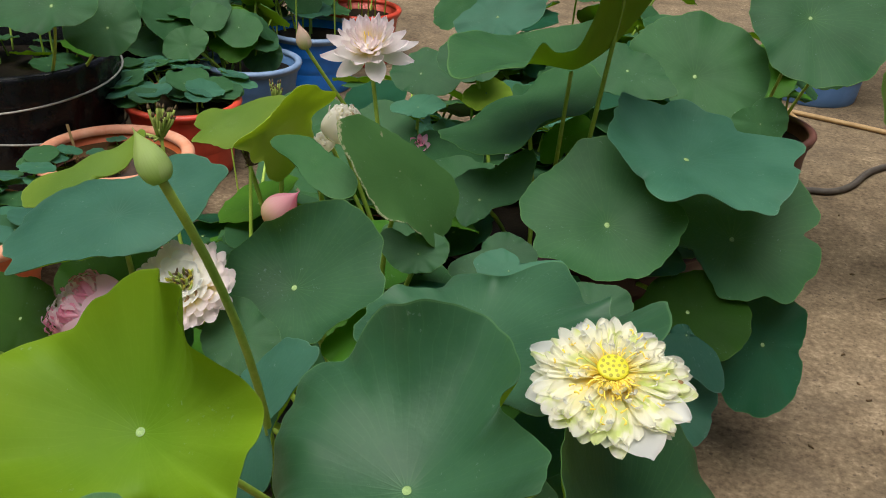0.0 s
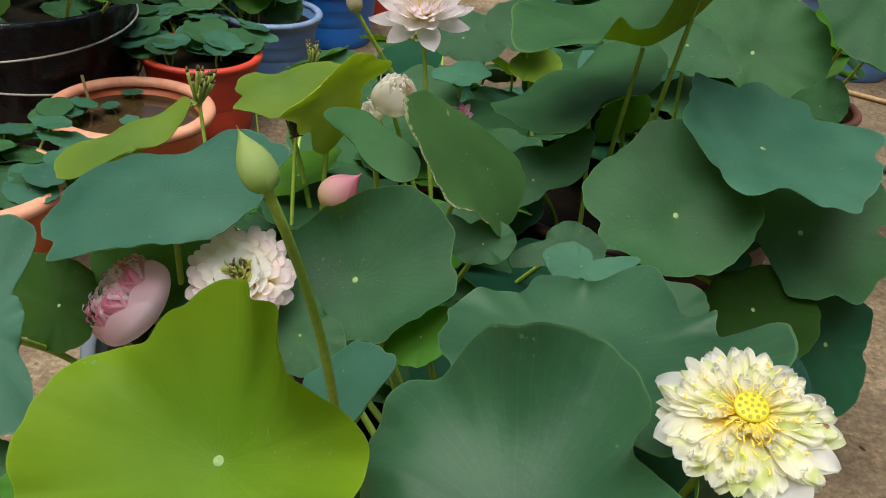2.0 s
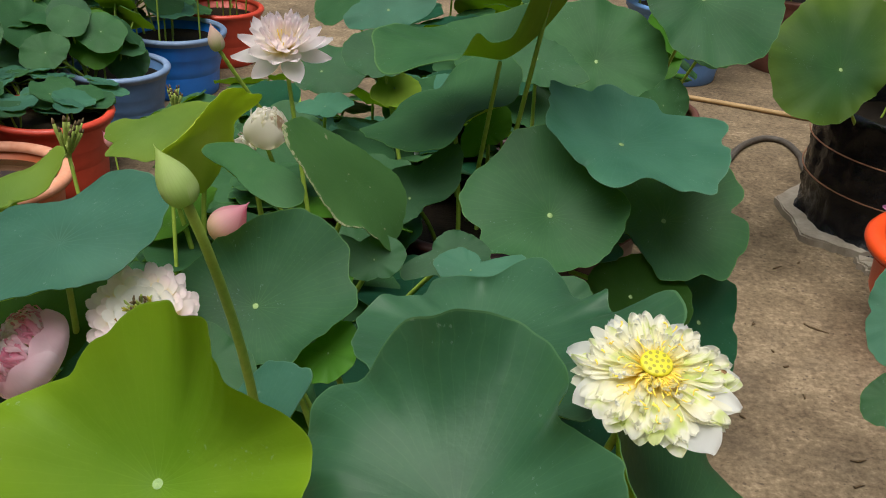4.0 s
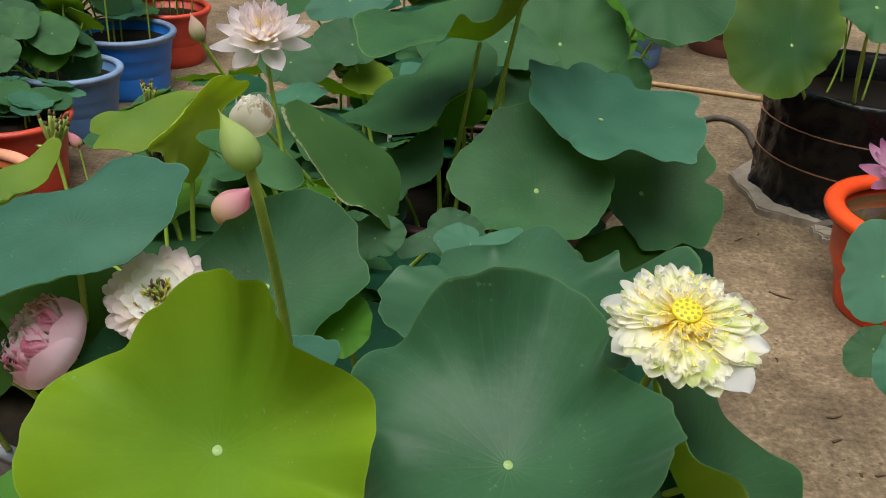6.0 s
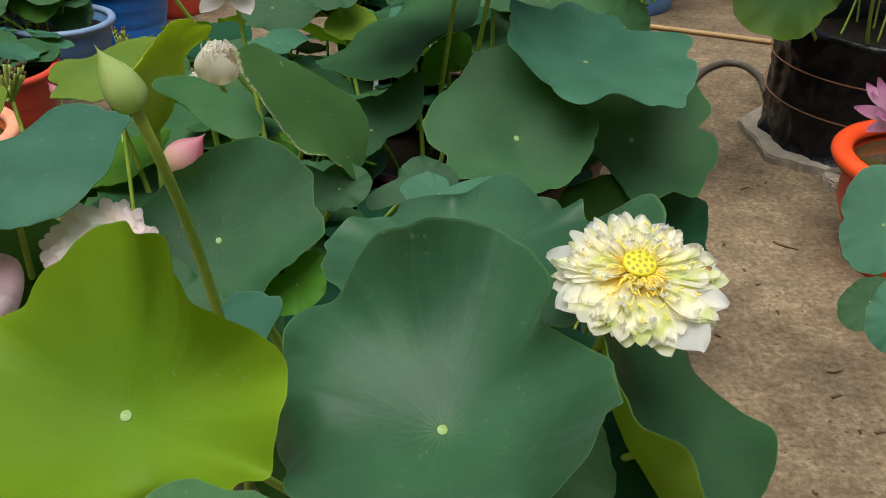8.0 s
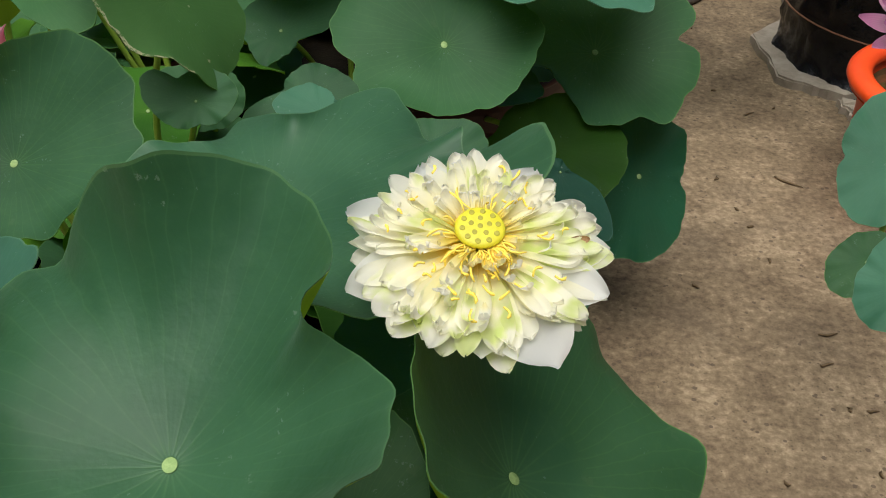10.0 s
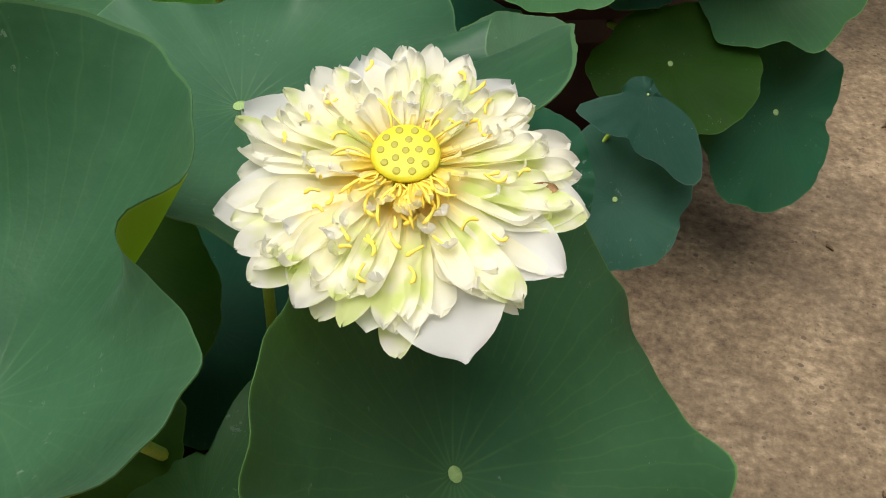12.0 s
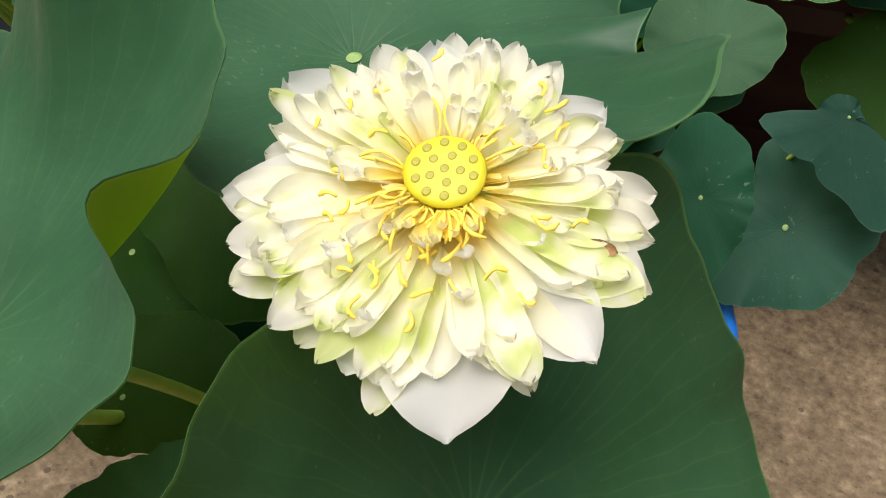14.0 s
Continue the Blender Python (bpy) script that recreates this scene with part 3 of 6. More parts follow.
def lotus_leaf(tag, centre, tilt, az, R, radii, cup=0.0, mat="leaf", pot="blue", folds=(), wave=0.036, stem=True, foot=None, lean=0.05, segs=72, rings=14, thick=0.006, lifts=None, pile=None, navel=True):
    leaf_count[0] += 1
    seed = leaf_count[0]
    rng = random.Random(seed * 7)
    mats = [UNDER, LEAF["leaf"]] if mat == "under" else [LEAF[mat], UNDER]
    size = "large" if R > 0.14 else "medium" if R > 0.08 else "small"
    if pile is not None:
        px, py, pz, pr = POTS[pot]
        away = Vector((centre[0] - px, centre[1] - py, 0))
        away = away.normalized() * min(away.length, pr * 0.75)
        end = Vector((px + away.x, py + away.y, pz - 0.03)) - Vector(centre)
        v, f = tube_data(bend(leaf_axes(tilt, az)[2] * (-0.03 * R - 0.007), end, (0, 0, 0), 5), thick, 6)
        pile.append((Vector(centre), blade_mesh(tilt, az, R, radii, cup, folds, wave, mats, seed, rings, segs, lifts), mesh_of("stalk", v, f, [STEM])))
        return None
    root = thing("lotus_leaf", centre, "%s %s lotus leaf on a green stalk" % (FORM.get(tag, size), WORDS[mat]), "leaf", "lotus leaves")
    child("blade", blade_mesh(tilt, az, R, radii, cup, folds, wave, mats, seed, rings, segs, lifts), root)
    u, v, nrm = leaf_axes(tilt, az)
    nv = [nrm * (0.0032 - 0.03 * R)] + [(u * math.cos(w) + v * math.sin(w) * 1.1) * min(0.036 * R, 0.0052) + nrm * (0.0016 - 0.03 * R) for w in (2 * math.pi * k / 12 for k in range(12))]
    if navel:
        child("navel", mesh_of("leaf_navel", nv, [(0, 1 + k, 1 + (k + 1) % 12) for k in range(12)], [NAVEL]), root, "pale navel")
    if stem:
        px, py, pz, pr = POTS[pot]
        if foot is None:
            d = Vector((centre[0] - px, centre[1] - py, 0))
            d = d.normalized() * min(d.length, pr * 0.75)
            foot = (px + d.x + rng.uniform(-0.03, 0.03), py + d.y + rng.uniform(-0.03, 0.03), pz - 0.03)
        end = Vector(foot) - Vector(centre)
        start = -nrm * (0.03 * R + 0.007)
        pts = bend(start, end, (-nrm.x * lean, -nrm.y * lean, 0), 9)
        tube("stalk", pts, [thick * (0.75 + 0.25 * k / 9) for k in range(10)], STEM, root, "green stalk", 8)
    return root


lotus_leaf("A", (-0.112, 0.911, 0.736), 30, 4, 0.162, (1.06, 1.07, 1.06, 1.05, 1.08, 1.05, 1.03, 1.00, 0.95, 0.93, 0.86, 0.80, 0.73, 0.64, 0.59, 0.58, 0.66, 0.84, 0.94, 0.92, 0.97, 0.97, 0.96, 0.94, 0.95, 0.91, 0.82, 0.67, 0.55, 0.55, 0.56, 0.62, 0.68, 0.71, 0.68, 0.79, 0.89, 0.88, 0.86, 0.82, 0.79, 0.77, 0.74, 0.80, 0.94, 1.00, 1.01, 1.04), mat="yellow", pot="blue", lifts=(0.34, 0.37, 0.42, 0.43, 0.37, 0.45, 0.59, 0.66, 0.69, 0.69, 0.57, 0.40, 0.16, -0.10, -0.29, -0.35, -0.19, 0.22, 0.55, 0.45, 0.33, 0.43, 0.52, 0.50, 0.49, 0.56, 0.60, 0.70, 0.79, 0.91, 0.95, 0.94, 0.88, 0.87, 0.88, 0.78, 0.65, 0.61, 0.56, 0.51, 0.48, 0.43, 0.36, 0.32, 0.25, 0.23, 0.31, 0.35), wave=0.004, segs=180, rings=24)
lotus_leaf("B", (0.180, 0.942, 0.702), 20, 0, 0.144, (1.14, 1.09, 1.08, 1.07, 1.10, 1.19, 1.18, 1.16, 1.16, 1.18, 1.19, 1.21, 1.31, 1.38, 1.28, 1.07, 0.94, 1.02, 1.10, 1.06, 1.01, 1.07, 1.07, 1.06, 1.03, 1.00, 0.93, 0.83, 0.75, 0.77, 0.99, 1.12, 1.18, 1.24, 1.28, 1.26, 1.25, 1.15, 1.17, 1.33, 1.34, 1.38, 1.50, 1.49, 1.39, 1.31, 1.22, 1.16), mat="waxy", pot="blue", lifts=(-0.48, -0.42, -0.28, 0.03, 0.33, 0.42, 0.54, 0.60, 0.67, 0.81, 0.90, 0.99, 1.29, 1.46, 1.13, 0.68, 0.43, 0.71, 1.02, 1.15, 1.06, 1.00, 0.89, 0.80, 0.74, 0.69, 0.65, 0.67, 0.70, 0.77, 0.66, 0.67, 0.65, 0.63, 0.63, 0.69, 0.74, 0.81, 0.75, 0.57, 0.29, -0.05, -0.18, -0.21, -0.26, -0.26, -0.21, -0.37), wave=0.004, segs=180, rings=24)
lotus_leaf("C", (0.418, 1.046, 0.597), 38, 70, 0.158, (1.26, 1.29, 1.28, 1.25, 1.19, 1.13, 1.07, 1.02, 0.98, 0.97, 0.99, 1.05, 1.20, 1.42, 1.48, 1.38, 1.39, 1.46, 1.44, 1.36, 1.29, 1.34, 1.33, 1.24, 1.05, 0.95, 0.92, 0.94, 1.00, 1.06, 1.11, 1.17, 1.21, 1.22, 1.17, 1.19), mat="leaf", pot="blue", lifts=(0.75, 0.59, 0.42, 0.28, 0.17, 0.10, 0.06, 0.05, 0.04, 0.03, 0.02, 0.01, 0.01, 0.03, 0.11, 0.04, -0.07, -0.16, -0.04, 0.10, 0.24, 0.37, 0.53, 0.55, 0.55, 0.54, 0.54, 0.56, 0.59, 0.63, 0.67, 0.73, 0.74, 0.76, 0.88, 0.85), wave=0.004, segs=180, rings=24)
lotus_leaf("D", (-0.141, 1.444, 0.623), 36, -4, 0.122, (0.98, 0.91, 0.83, 0.76, 0.81, 0.79, 0.77, 0.77, 0.79, 0.84, 0.87, 0.85, 0.87, 1.02, 0.98, 1.00, 1.08, 1.18, 1.27, 1.28, 1.21, 1.25, 1.31, 1.31, 1.28, 1.24, 1.16, 1.03, 0.91, 0.81, 0.80, 0.84, 0.88, 0.93, 1.00, 1.01), mat="leaf", pot="blue", lifts=(0.08, 0.07, 0.07, 0.06, 0.07, 0.07, 0.07, 0.07, 0.09, 0.11, 0.15, 0.17, 0.20, 0.25, 0.33, 0.38, 0.38, 0.35, 0.30, 0.22, 0.21, 0.25, 0.30, 0.36, 0.40, 0.42, 0.44, 0.48, 0.53, 0.54, 0.51, 0.43, 0.30, 0.20, 0.14, 0.10), wave=0.004, segs=120, rings=16)
lotus_leaf("E", (0.190, 1.250, 0.700), 8, -10, 0.190, (0.83, 0.82, 0.82, 0.84, 0.82, 0.82, 0.74, 0.73, 0.77, 0.84, 0.93, 1.01, 1.12, 1.27, 1.10, 0.90, 0.86, 1.12, 1.30, 1.27, 1.25, 1.01, 1.02, 1.02, 1.06, 1.13, 1.21, 0.83, 0.66, 0.83, 0.96, 0.80, 0.64, 0.74, 0.80, 0.84), mat="waxy", pot="blue", lifts=(0.08, 0.11, 0.16, 0.20, 0.18, 0.20, 0.24, 0.29, 0.34, 0.39, 0.43, 0.46, 0.49, 0.50, 0.48, 0.46, 0.43, 0.42, 0.44, 0.53, 0.43, 0.12, 0.20, -0.03, -0.06, -0.01, -0.02, 0.06, 0.12, 0.01, -0.09, -0.06, 0.05, 0.07, 0.13, 0.06), wave=0.004, segs=180, rings=24)
lotus_leaf("R1", (0.455, 2.044, 0.703), 12, 36, 0.195, (0.78, 0.70, 0.66, 0.82, 0.92, 0.91, 0.79, 0.73, 0.76, 0.90, 0.96, 1.07, 1.03, 1.10, 1.08, 1.12, 1.13, 1.29, 1.47, 1.18, 0.93, 0.95, 0.86, 0.85, 0.90, 0.85, 0.77, 0.79, 0.84, 0.95, 0.90, 0.81, 0.84, 0.83, 0.88, 0.87), mat="teal", pot="red", lifts=(0.09, 0.01, -0.02, -0.01, 0.02, 0.05, 0.08, 0.07, 0.05, 0.01, 0.01, -0.05, -0.04, 0.05, 0.10, 0.09, 0.03, 0.00, 0.02, 0.01, 0.02, 0.10, 0.13, 0.15, 0.17, 0.17, 0.17, 0.20, 0.22, 0.27, 0.27, 0.28, 0.31, 0.30, 0.25, 0.19), wave=0.004, segs=120, rings=16)
lotus_leaf("R2", (0.322, 1.936, 0.584), 42, 12, 0.150, (1.10, 0.97, 1.01, 1.09, 0.92, 0.88, 0.87, 0.88, 0.87, 0.85, 0.84, 0.86, 0.88, 0.89, 0.90, 0.89, 0.91, 0.95, 1.00, 0.98, 0.96, 0.99, 1.06, 1.15, 1.24, 1.30, 1.33, 1.28, 1.25, 1.23, 1.13, 1.09, 1.11, 1.18, 1.19, 1.15), mat="leaf", pot="red", lifts=(-0.06, 0.00, 0.07, 0.14, 0.20, 0.22, 0.22, 0.21, 0.21, 0.21, 0.21, 0.21, 0.22, 0.25, 0.28, 0.32, 0.34, 0.32, 0.26, 0.19, 0.15, 0.12, 0.10, 0.10, 0.10, 0.10, 0.09, 0.07, 0.03, -0.01, -0.05, -0.09, -0.12, -0.15, -0.15, -0.12), wave=0.004, segs=120, rings=16)
lotus_leaf("R3", (0.579, 2.121, 0.507), 39, 4, 0.146, (1.04, 0.94, 0.82, 0.65, 0.70, 0.72, 0.78, 0.84, 1.04, 1.01, 1.01, 1.00, 1.03, 1.21, 1.21, 1.20, 1.22, 1.26, 1.25, 1.01, 1.29, 1.37, 1.37, 1.39, 1.40, 1.40, 1.41, 1.41, 1.40, 1.39, 1.37, 1.34, 1.30, 1.26, 1.20, 1.13), mat="leaf", pot="red", lifts=(0.10, 0.11, 0.13, 0.17, 0.20, 0.22, 0.22, 0.21, 0.18, 0.16, 0.14, 0.12, 0.10, 0.06, -0.01, -0.05, -0.06, -0.03, 0.02, 0.04, 0.01, 0.03, 0.05, 0.07, 0.09, 0.10, 0.10, 0.10, 0.10, 0.10, 0.10, 0.10, 0.10, 0.10, 0.09, 0.09), wave=0.004, segs=120, rings=16)
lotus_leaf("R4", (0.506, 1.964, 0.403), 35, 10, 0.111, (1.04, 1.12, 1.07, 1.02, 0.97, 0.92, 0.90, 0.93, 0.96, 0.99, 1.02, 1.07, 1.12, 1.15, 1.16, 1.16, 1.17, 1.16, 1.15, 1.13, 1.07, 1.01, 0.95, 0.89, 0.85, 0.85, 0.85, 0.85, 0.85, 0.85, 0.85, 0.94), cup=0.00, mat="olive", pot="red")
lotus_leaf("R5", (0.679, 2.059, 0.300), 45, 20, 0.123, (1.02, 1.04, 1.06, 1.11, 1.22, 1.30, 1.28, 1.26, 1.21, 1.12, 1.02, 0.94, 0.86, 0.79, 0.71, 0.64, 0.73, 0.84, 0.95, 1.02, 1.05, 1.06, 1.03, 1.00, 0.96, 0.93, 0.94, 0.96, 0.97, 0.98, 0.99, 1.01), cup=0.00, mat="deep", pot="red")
lotus_leaf("R0", (0.471, 2.806, 0.649), 45, 4, 0.162, (0.89, 0.80, 0.71, 0.61, 0.57, 0.60, 0.63, 0.66, 0.70, 0.77, 0.84, 0.92, 0.98, 1.04, 1.10, 1.16, 1.20, 1.24, 1.23, 1.22, 1.20, 1.19, 1.17, 1.18, 1.19, 1.19, 1.20, 1.20, 1.21, 1.20, 1.19, 1.03), cup=0.00, mat="leaf", pot="red")
lotus_leaf("R0b", (0.300, 2.579, 0.709), 30, 0, 0.096, (1.11, 1.05, 0.99, 0.93, 0.88, 0.88, 0.87, 0.89, 0.94, 0.99, 1.04, 1.09, 1.20, 1.33, 1.46, 1.14, 1.00, 0.95, 0.90, 0.85, 0.80, 0.75, 0.70, 0.74, 0.83, 0.93, 1.02, 1.10, 1.13, 1.15, 1.18, 1.17), cup=0.00, mat="leaf", pot="red")
lotus_leaf("TR", (0.735, 2.849, 0.825), 42, 4, 0.201, (0.76, 0.75, 0.74, 0.74, 0.80, 0.85, 0.91, 0.95, 0.99, 1.03, 1.08, 1.09, 1.09, 1.08, 1.04, 1.05, 1.09, 1.13, 1.17, 1.21, 1.25, 1.20, 1.16, 1.11, 1.08, 1.06, 1.04, 1.03, 1.00, 0.92, 0.84, 0.77), cup=0.00, mat="leaf", pot="dark")
lotus_leaf("TR2", (0.847, 3.138, 0.656), 35, 10, 0.137, (0.92, 0.90, 0.89, 0.87, 0.87, 0.90, 0.93, 0.89, 0.84, 0.80, 0.77, 0.74, 0.71, 0.71, 0.85, 0.99, 1.13, 1.22, 1.30, 1.38, 1.44, 1.36, 1.29, 1.21, 1.14, 1.07, 1.02, 1.00, 0.99, 0.97, 0.95, 0.94), cup=0.00, mat="leaf", pot="dark")
lotus_leaf("M1", (0.113, 2.204, 0.686), 15, -30, 0.151, (1.20, 1.24, 1.37, 1.31, 1.27, 1.21, 1.14, 1.02, 0.84, 0.59, 0.41, 0.38, 0.43, 0.57, 0.77, 0.94, 1.13, 1.34, 1.46, 1.47, 1.37, 1.13, 1.24, 1.23), mat="leaf", pot="red", navel=False, lifts=(-0.44, -0.39, -0.20, -0.05, 0.02, 0.06, 0.04, 0.02, 0.02, 0.06, 0.09, 0.11, 0.13, 0.12, 0.06, 0.05, 0.10, 0.17, 0.20, 0.12, -0.03, -0.28, -0.31, -0.39), wave=0.004, segs=120, rings=16)
lotus_leaf("M2", (0.036, 2.103, 0.522), 35, -10, 0.080, (0.94, 0.89, 0.83, 0.77, 0.78, 0.82, 0.87, 0.91, 0.84, 0.74, 0.67, 0.62, 0.56, 0.51, 0.46, 0.63, 0.83, 1.02, 1.24, 1.45, 1.67, 1.95, 2.11, 1.58, 1.06, 1.03, 1.04, 1.04, 1.05, 1.05, 1.05, 1.00), cup=0.00, mat="leaf", pot="red")
lotus_leaf("P", (-0.023, 1.703, 0.723), 50, 70, 0.089, (1.40, 1.35, 1.12, 1.21, 1.44, 1.35, 1.33, 1.38, 1.29, 1.02, 0.89, 0.89, 0.99, 1.22, 1.60, 1.86, 1.69, 1.44), mat="bitten", pot="mid_a", navel=False, lifts=(0.12, 0.11, 0.14, 0.08, -0.04, -0.12, -0.11, -0.05, 0.01, 0.00, -0.00, -0.02, -0.06, -0.10, -0.08, -0.01, 0.07, 0.12), wave=0.004, segs=120, rings=16)
lotus_leaf("Q", (-0.207, 1.717, 0.729), 25, -20, 0.067, (1.43, 1.05, 0.74, 0.57, 0.51, 0.50, 0.57, 0.68, 0.90, 1.25, 1.67, 1.79, 1.41, 0.99, 0.68, 0.51, 0.45, 0.45, 0.50, 0.61, 0.80, 1.05, 1.29, 1.45), mat="leaf", pot="mid_a", navel=False, lifts=(0.24, 0.31, 0.29, 0.21, 0.13, 0.08, 0.04, 0.02, -0.00, -0.07, -0.16, -0.19, -0.13, -0.08, -0.05, -0.03, -0.02, -0.03, -0.05, -0.07, -0.07, -0.05, 0.01, 0.11), wave=0.004, segs=120, rings=16)
lotus_leaf("Pl", (-0.044, 1.875, 0.491), 50, -10, 0.063, (1.35, 1.28, 1.14, 1.00, 0.86, 0.81, 0.79, 0.76, 0.74, 0.71, 0.69, 0.73, 0.79, 0.85, 0.92, 0.96, 1.01, 1.05, 1.07, 1.05, 1.03, 1.01, 0.99, 0.97, 0.95, 0.93, 0.97, 1.10, 1.23, 1.37, 1.48, 1.41), cup=0.00, mat="leaf", pot="mid_a")
lotus_leaf("S", (-0.384, 1.345, 0.758), 25, -5, 0.115, (1.57, 1.58, 1.56, 1.41, 1.49, 1.16, 0.94, 0.81, 0.77, 0.77, 0.83, 0.90, 1.03, 1.20, 1.33, 1.54, 1.49, 1.44, 1.30, 0.98, 0.98, 1.15, 1.35, 1.55), mat="teal", pot="grey", foot=(-0.47, 1.52, 0.22), navel=False, lifts=(-0.45, -0.37, -0.22, -0.04, 0.12, 0.21, 0.19, 0.12, 0.04, -0.02, -0.05, -0.04, 0.02, 0.07, 0.07, -0.02, -0.13, -0.19, -0.25, -0.33, -0.36, -0.39, -0.43, -0.47), wave=0.004, segs=180, rings=24)
lotus_leaf("T", (-0.560, 1.567, 0.708), 30, -20, 0.069, (1.33, 1.64, 1.83, 1.87, 1.82, 1.45, 0.96, 0.61, 0.40, 0.29, 0.18, 0.22, 0.41, 0.70, 0.98, 1.22, 1.51, 1.76, 1.71, 1.42, 1.29, 1.31, 1.27, 1.22), mat="muted", pot="blue", navel=False, lifts=(-0.39, -0.17, -0.02, 0.05, 0.13, 0.23, 0.31, 0.28, 0.19, 0.12, 0.12, 0.12, 0.10, 0.07, 0.09, 0.14, 0.15, 0.06, -0.15, -0.44, -0.53, -0.52, -0.51, -0.49), wave=0.004, segs=120, rings=16)
lotus_leaf("V", (-0.086, 1.167, 0.577), 50, -40, 0.090, (0.76, 0.58, 0.50, 0.55, 0.73, 0.98, 1.11, 1.28, 1.36, 1.28, 1.07, 0.72, 0.45, 0.40, 0.51, 0.73, 1.02, 1.38, 1.37, 1.31, 1.30, 1.12, 1.02, 1.00), mat="teal", pot="blue", lifts=(-0.07, -0.07, -0.07, -0.06, -0.04, 0.00, -0.02, -0.03, -0.03, -0.04, -0.01, 0.06, 0.13, 0.15, 0.17, 0.20, 0.19, 0.02, -0.05, -0.07, -0.08, -0.11, -0.09, -0.04), navel=False, wave=0.004, segs=120, rings=16)
lotus_leaf("W", (-0.024, 1.398, 0.579), 35, -20, 0.047, (0.81, 0.93, 1.05, 1.17, 1.24, 1.19, 1.15, 1.10, 1.05, 1.01, 0.99, 0.97, 0.95, 0.93, 0.93, 0.94, 0.94, 0.94, 0.95, 1.00, 1.06, 1.12, 1.18, 1.24, 1.22, 1.12, 1.02, 0.92, 0.82, 0.73, 0.63, 0.69), cup=0.00, mat="lime", pot="blue")
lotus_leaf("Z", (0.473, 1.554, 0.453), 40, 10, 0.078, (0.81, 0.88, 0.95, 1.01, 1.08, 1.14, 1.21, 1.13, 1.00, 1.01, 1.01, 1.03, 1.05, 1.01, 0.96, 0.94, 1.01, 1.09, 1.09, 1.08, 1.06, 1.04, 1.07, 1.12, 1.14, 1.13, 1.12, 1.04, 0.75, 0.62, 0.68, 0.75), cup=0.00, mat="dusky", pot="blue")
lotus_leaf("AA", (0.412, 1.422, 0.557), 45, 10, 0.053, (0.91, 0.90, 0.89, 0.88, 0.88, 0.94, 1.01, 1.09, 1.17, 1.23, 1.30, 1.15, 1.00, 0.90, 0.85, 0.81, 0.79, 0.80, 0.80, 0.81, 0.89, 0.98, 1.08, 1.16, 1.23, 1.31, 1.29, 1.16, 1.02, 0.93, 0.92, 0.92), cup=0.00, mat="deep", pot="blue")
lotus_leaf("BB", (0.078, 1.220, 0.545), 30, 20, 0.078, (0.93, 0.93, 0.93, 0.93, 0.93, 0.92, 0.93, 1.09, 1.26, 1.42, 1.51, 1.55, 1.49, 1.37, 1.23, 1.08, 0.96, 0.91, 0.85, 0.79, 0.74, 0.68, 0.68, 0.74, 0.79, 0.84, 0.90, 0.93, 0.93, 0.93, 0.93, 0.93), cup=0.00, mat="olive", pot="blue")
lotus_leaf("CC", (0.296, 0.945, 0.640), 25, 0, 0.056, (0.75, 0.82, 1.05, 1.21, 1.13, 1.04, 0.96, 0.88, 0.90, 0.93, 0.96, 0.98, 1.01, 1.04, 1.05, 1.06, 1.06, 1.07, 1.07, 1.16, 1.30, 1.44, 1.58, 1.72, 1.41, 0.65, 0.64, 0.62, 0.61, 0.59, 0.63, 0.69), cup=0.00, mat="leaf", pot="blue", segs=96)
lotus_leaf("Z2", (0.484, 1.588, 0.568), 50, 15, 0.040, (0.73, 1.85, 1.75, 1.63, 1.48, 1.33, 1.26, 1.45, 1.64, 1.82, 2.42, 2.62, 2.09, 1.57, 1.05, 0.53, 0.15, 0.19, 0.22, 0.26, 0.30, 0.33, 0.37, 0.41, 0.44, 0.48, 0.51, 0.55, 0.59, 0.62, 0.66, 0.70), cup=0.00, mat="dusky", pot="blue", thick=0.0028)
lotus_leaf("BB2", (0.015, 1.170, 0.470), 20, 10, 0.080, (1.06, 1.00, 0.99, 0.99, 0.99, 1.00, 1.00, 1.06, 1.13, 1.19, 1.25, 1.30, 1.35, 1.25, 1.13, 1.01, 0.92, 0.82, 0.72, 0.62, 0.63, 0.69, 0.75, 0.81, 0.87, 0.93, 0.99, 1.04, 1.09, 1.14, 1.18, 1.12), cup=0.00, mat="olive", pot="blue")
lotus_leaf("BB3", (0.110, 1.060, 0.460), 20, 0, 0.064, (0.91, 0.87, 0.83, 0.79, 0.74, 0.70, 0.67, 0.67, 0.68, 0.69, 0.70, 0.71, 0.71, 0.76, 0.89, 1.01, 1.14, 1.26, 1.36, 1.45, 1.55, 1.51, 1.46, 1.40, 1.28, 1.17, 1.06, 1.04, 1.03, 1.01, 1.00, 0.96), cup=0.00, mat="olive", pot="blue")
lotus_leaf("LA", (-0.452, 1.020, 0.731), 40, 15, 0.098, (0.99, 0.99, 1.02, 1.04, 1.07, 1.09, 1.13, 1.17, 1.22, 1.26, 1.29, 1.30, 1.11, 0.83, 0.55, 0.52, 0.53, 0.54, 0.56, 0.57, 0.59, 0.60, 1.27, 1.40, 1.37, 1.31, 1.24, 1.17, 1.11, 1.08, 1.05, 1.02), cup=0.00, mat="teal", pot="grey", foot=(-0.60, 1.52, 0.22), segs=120)
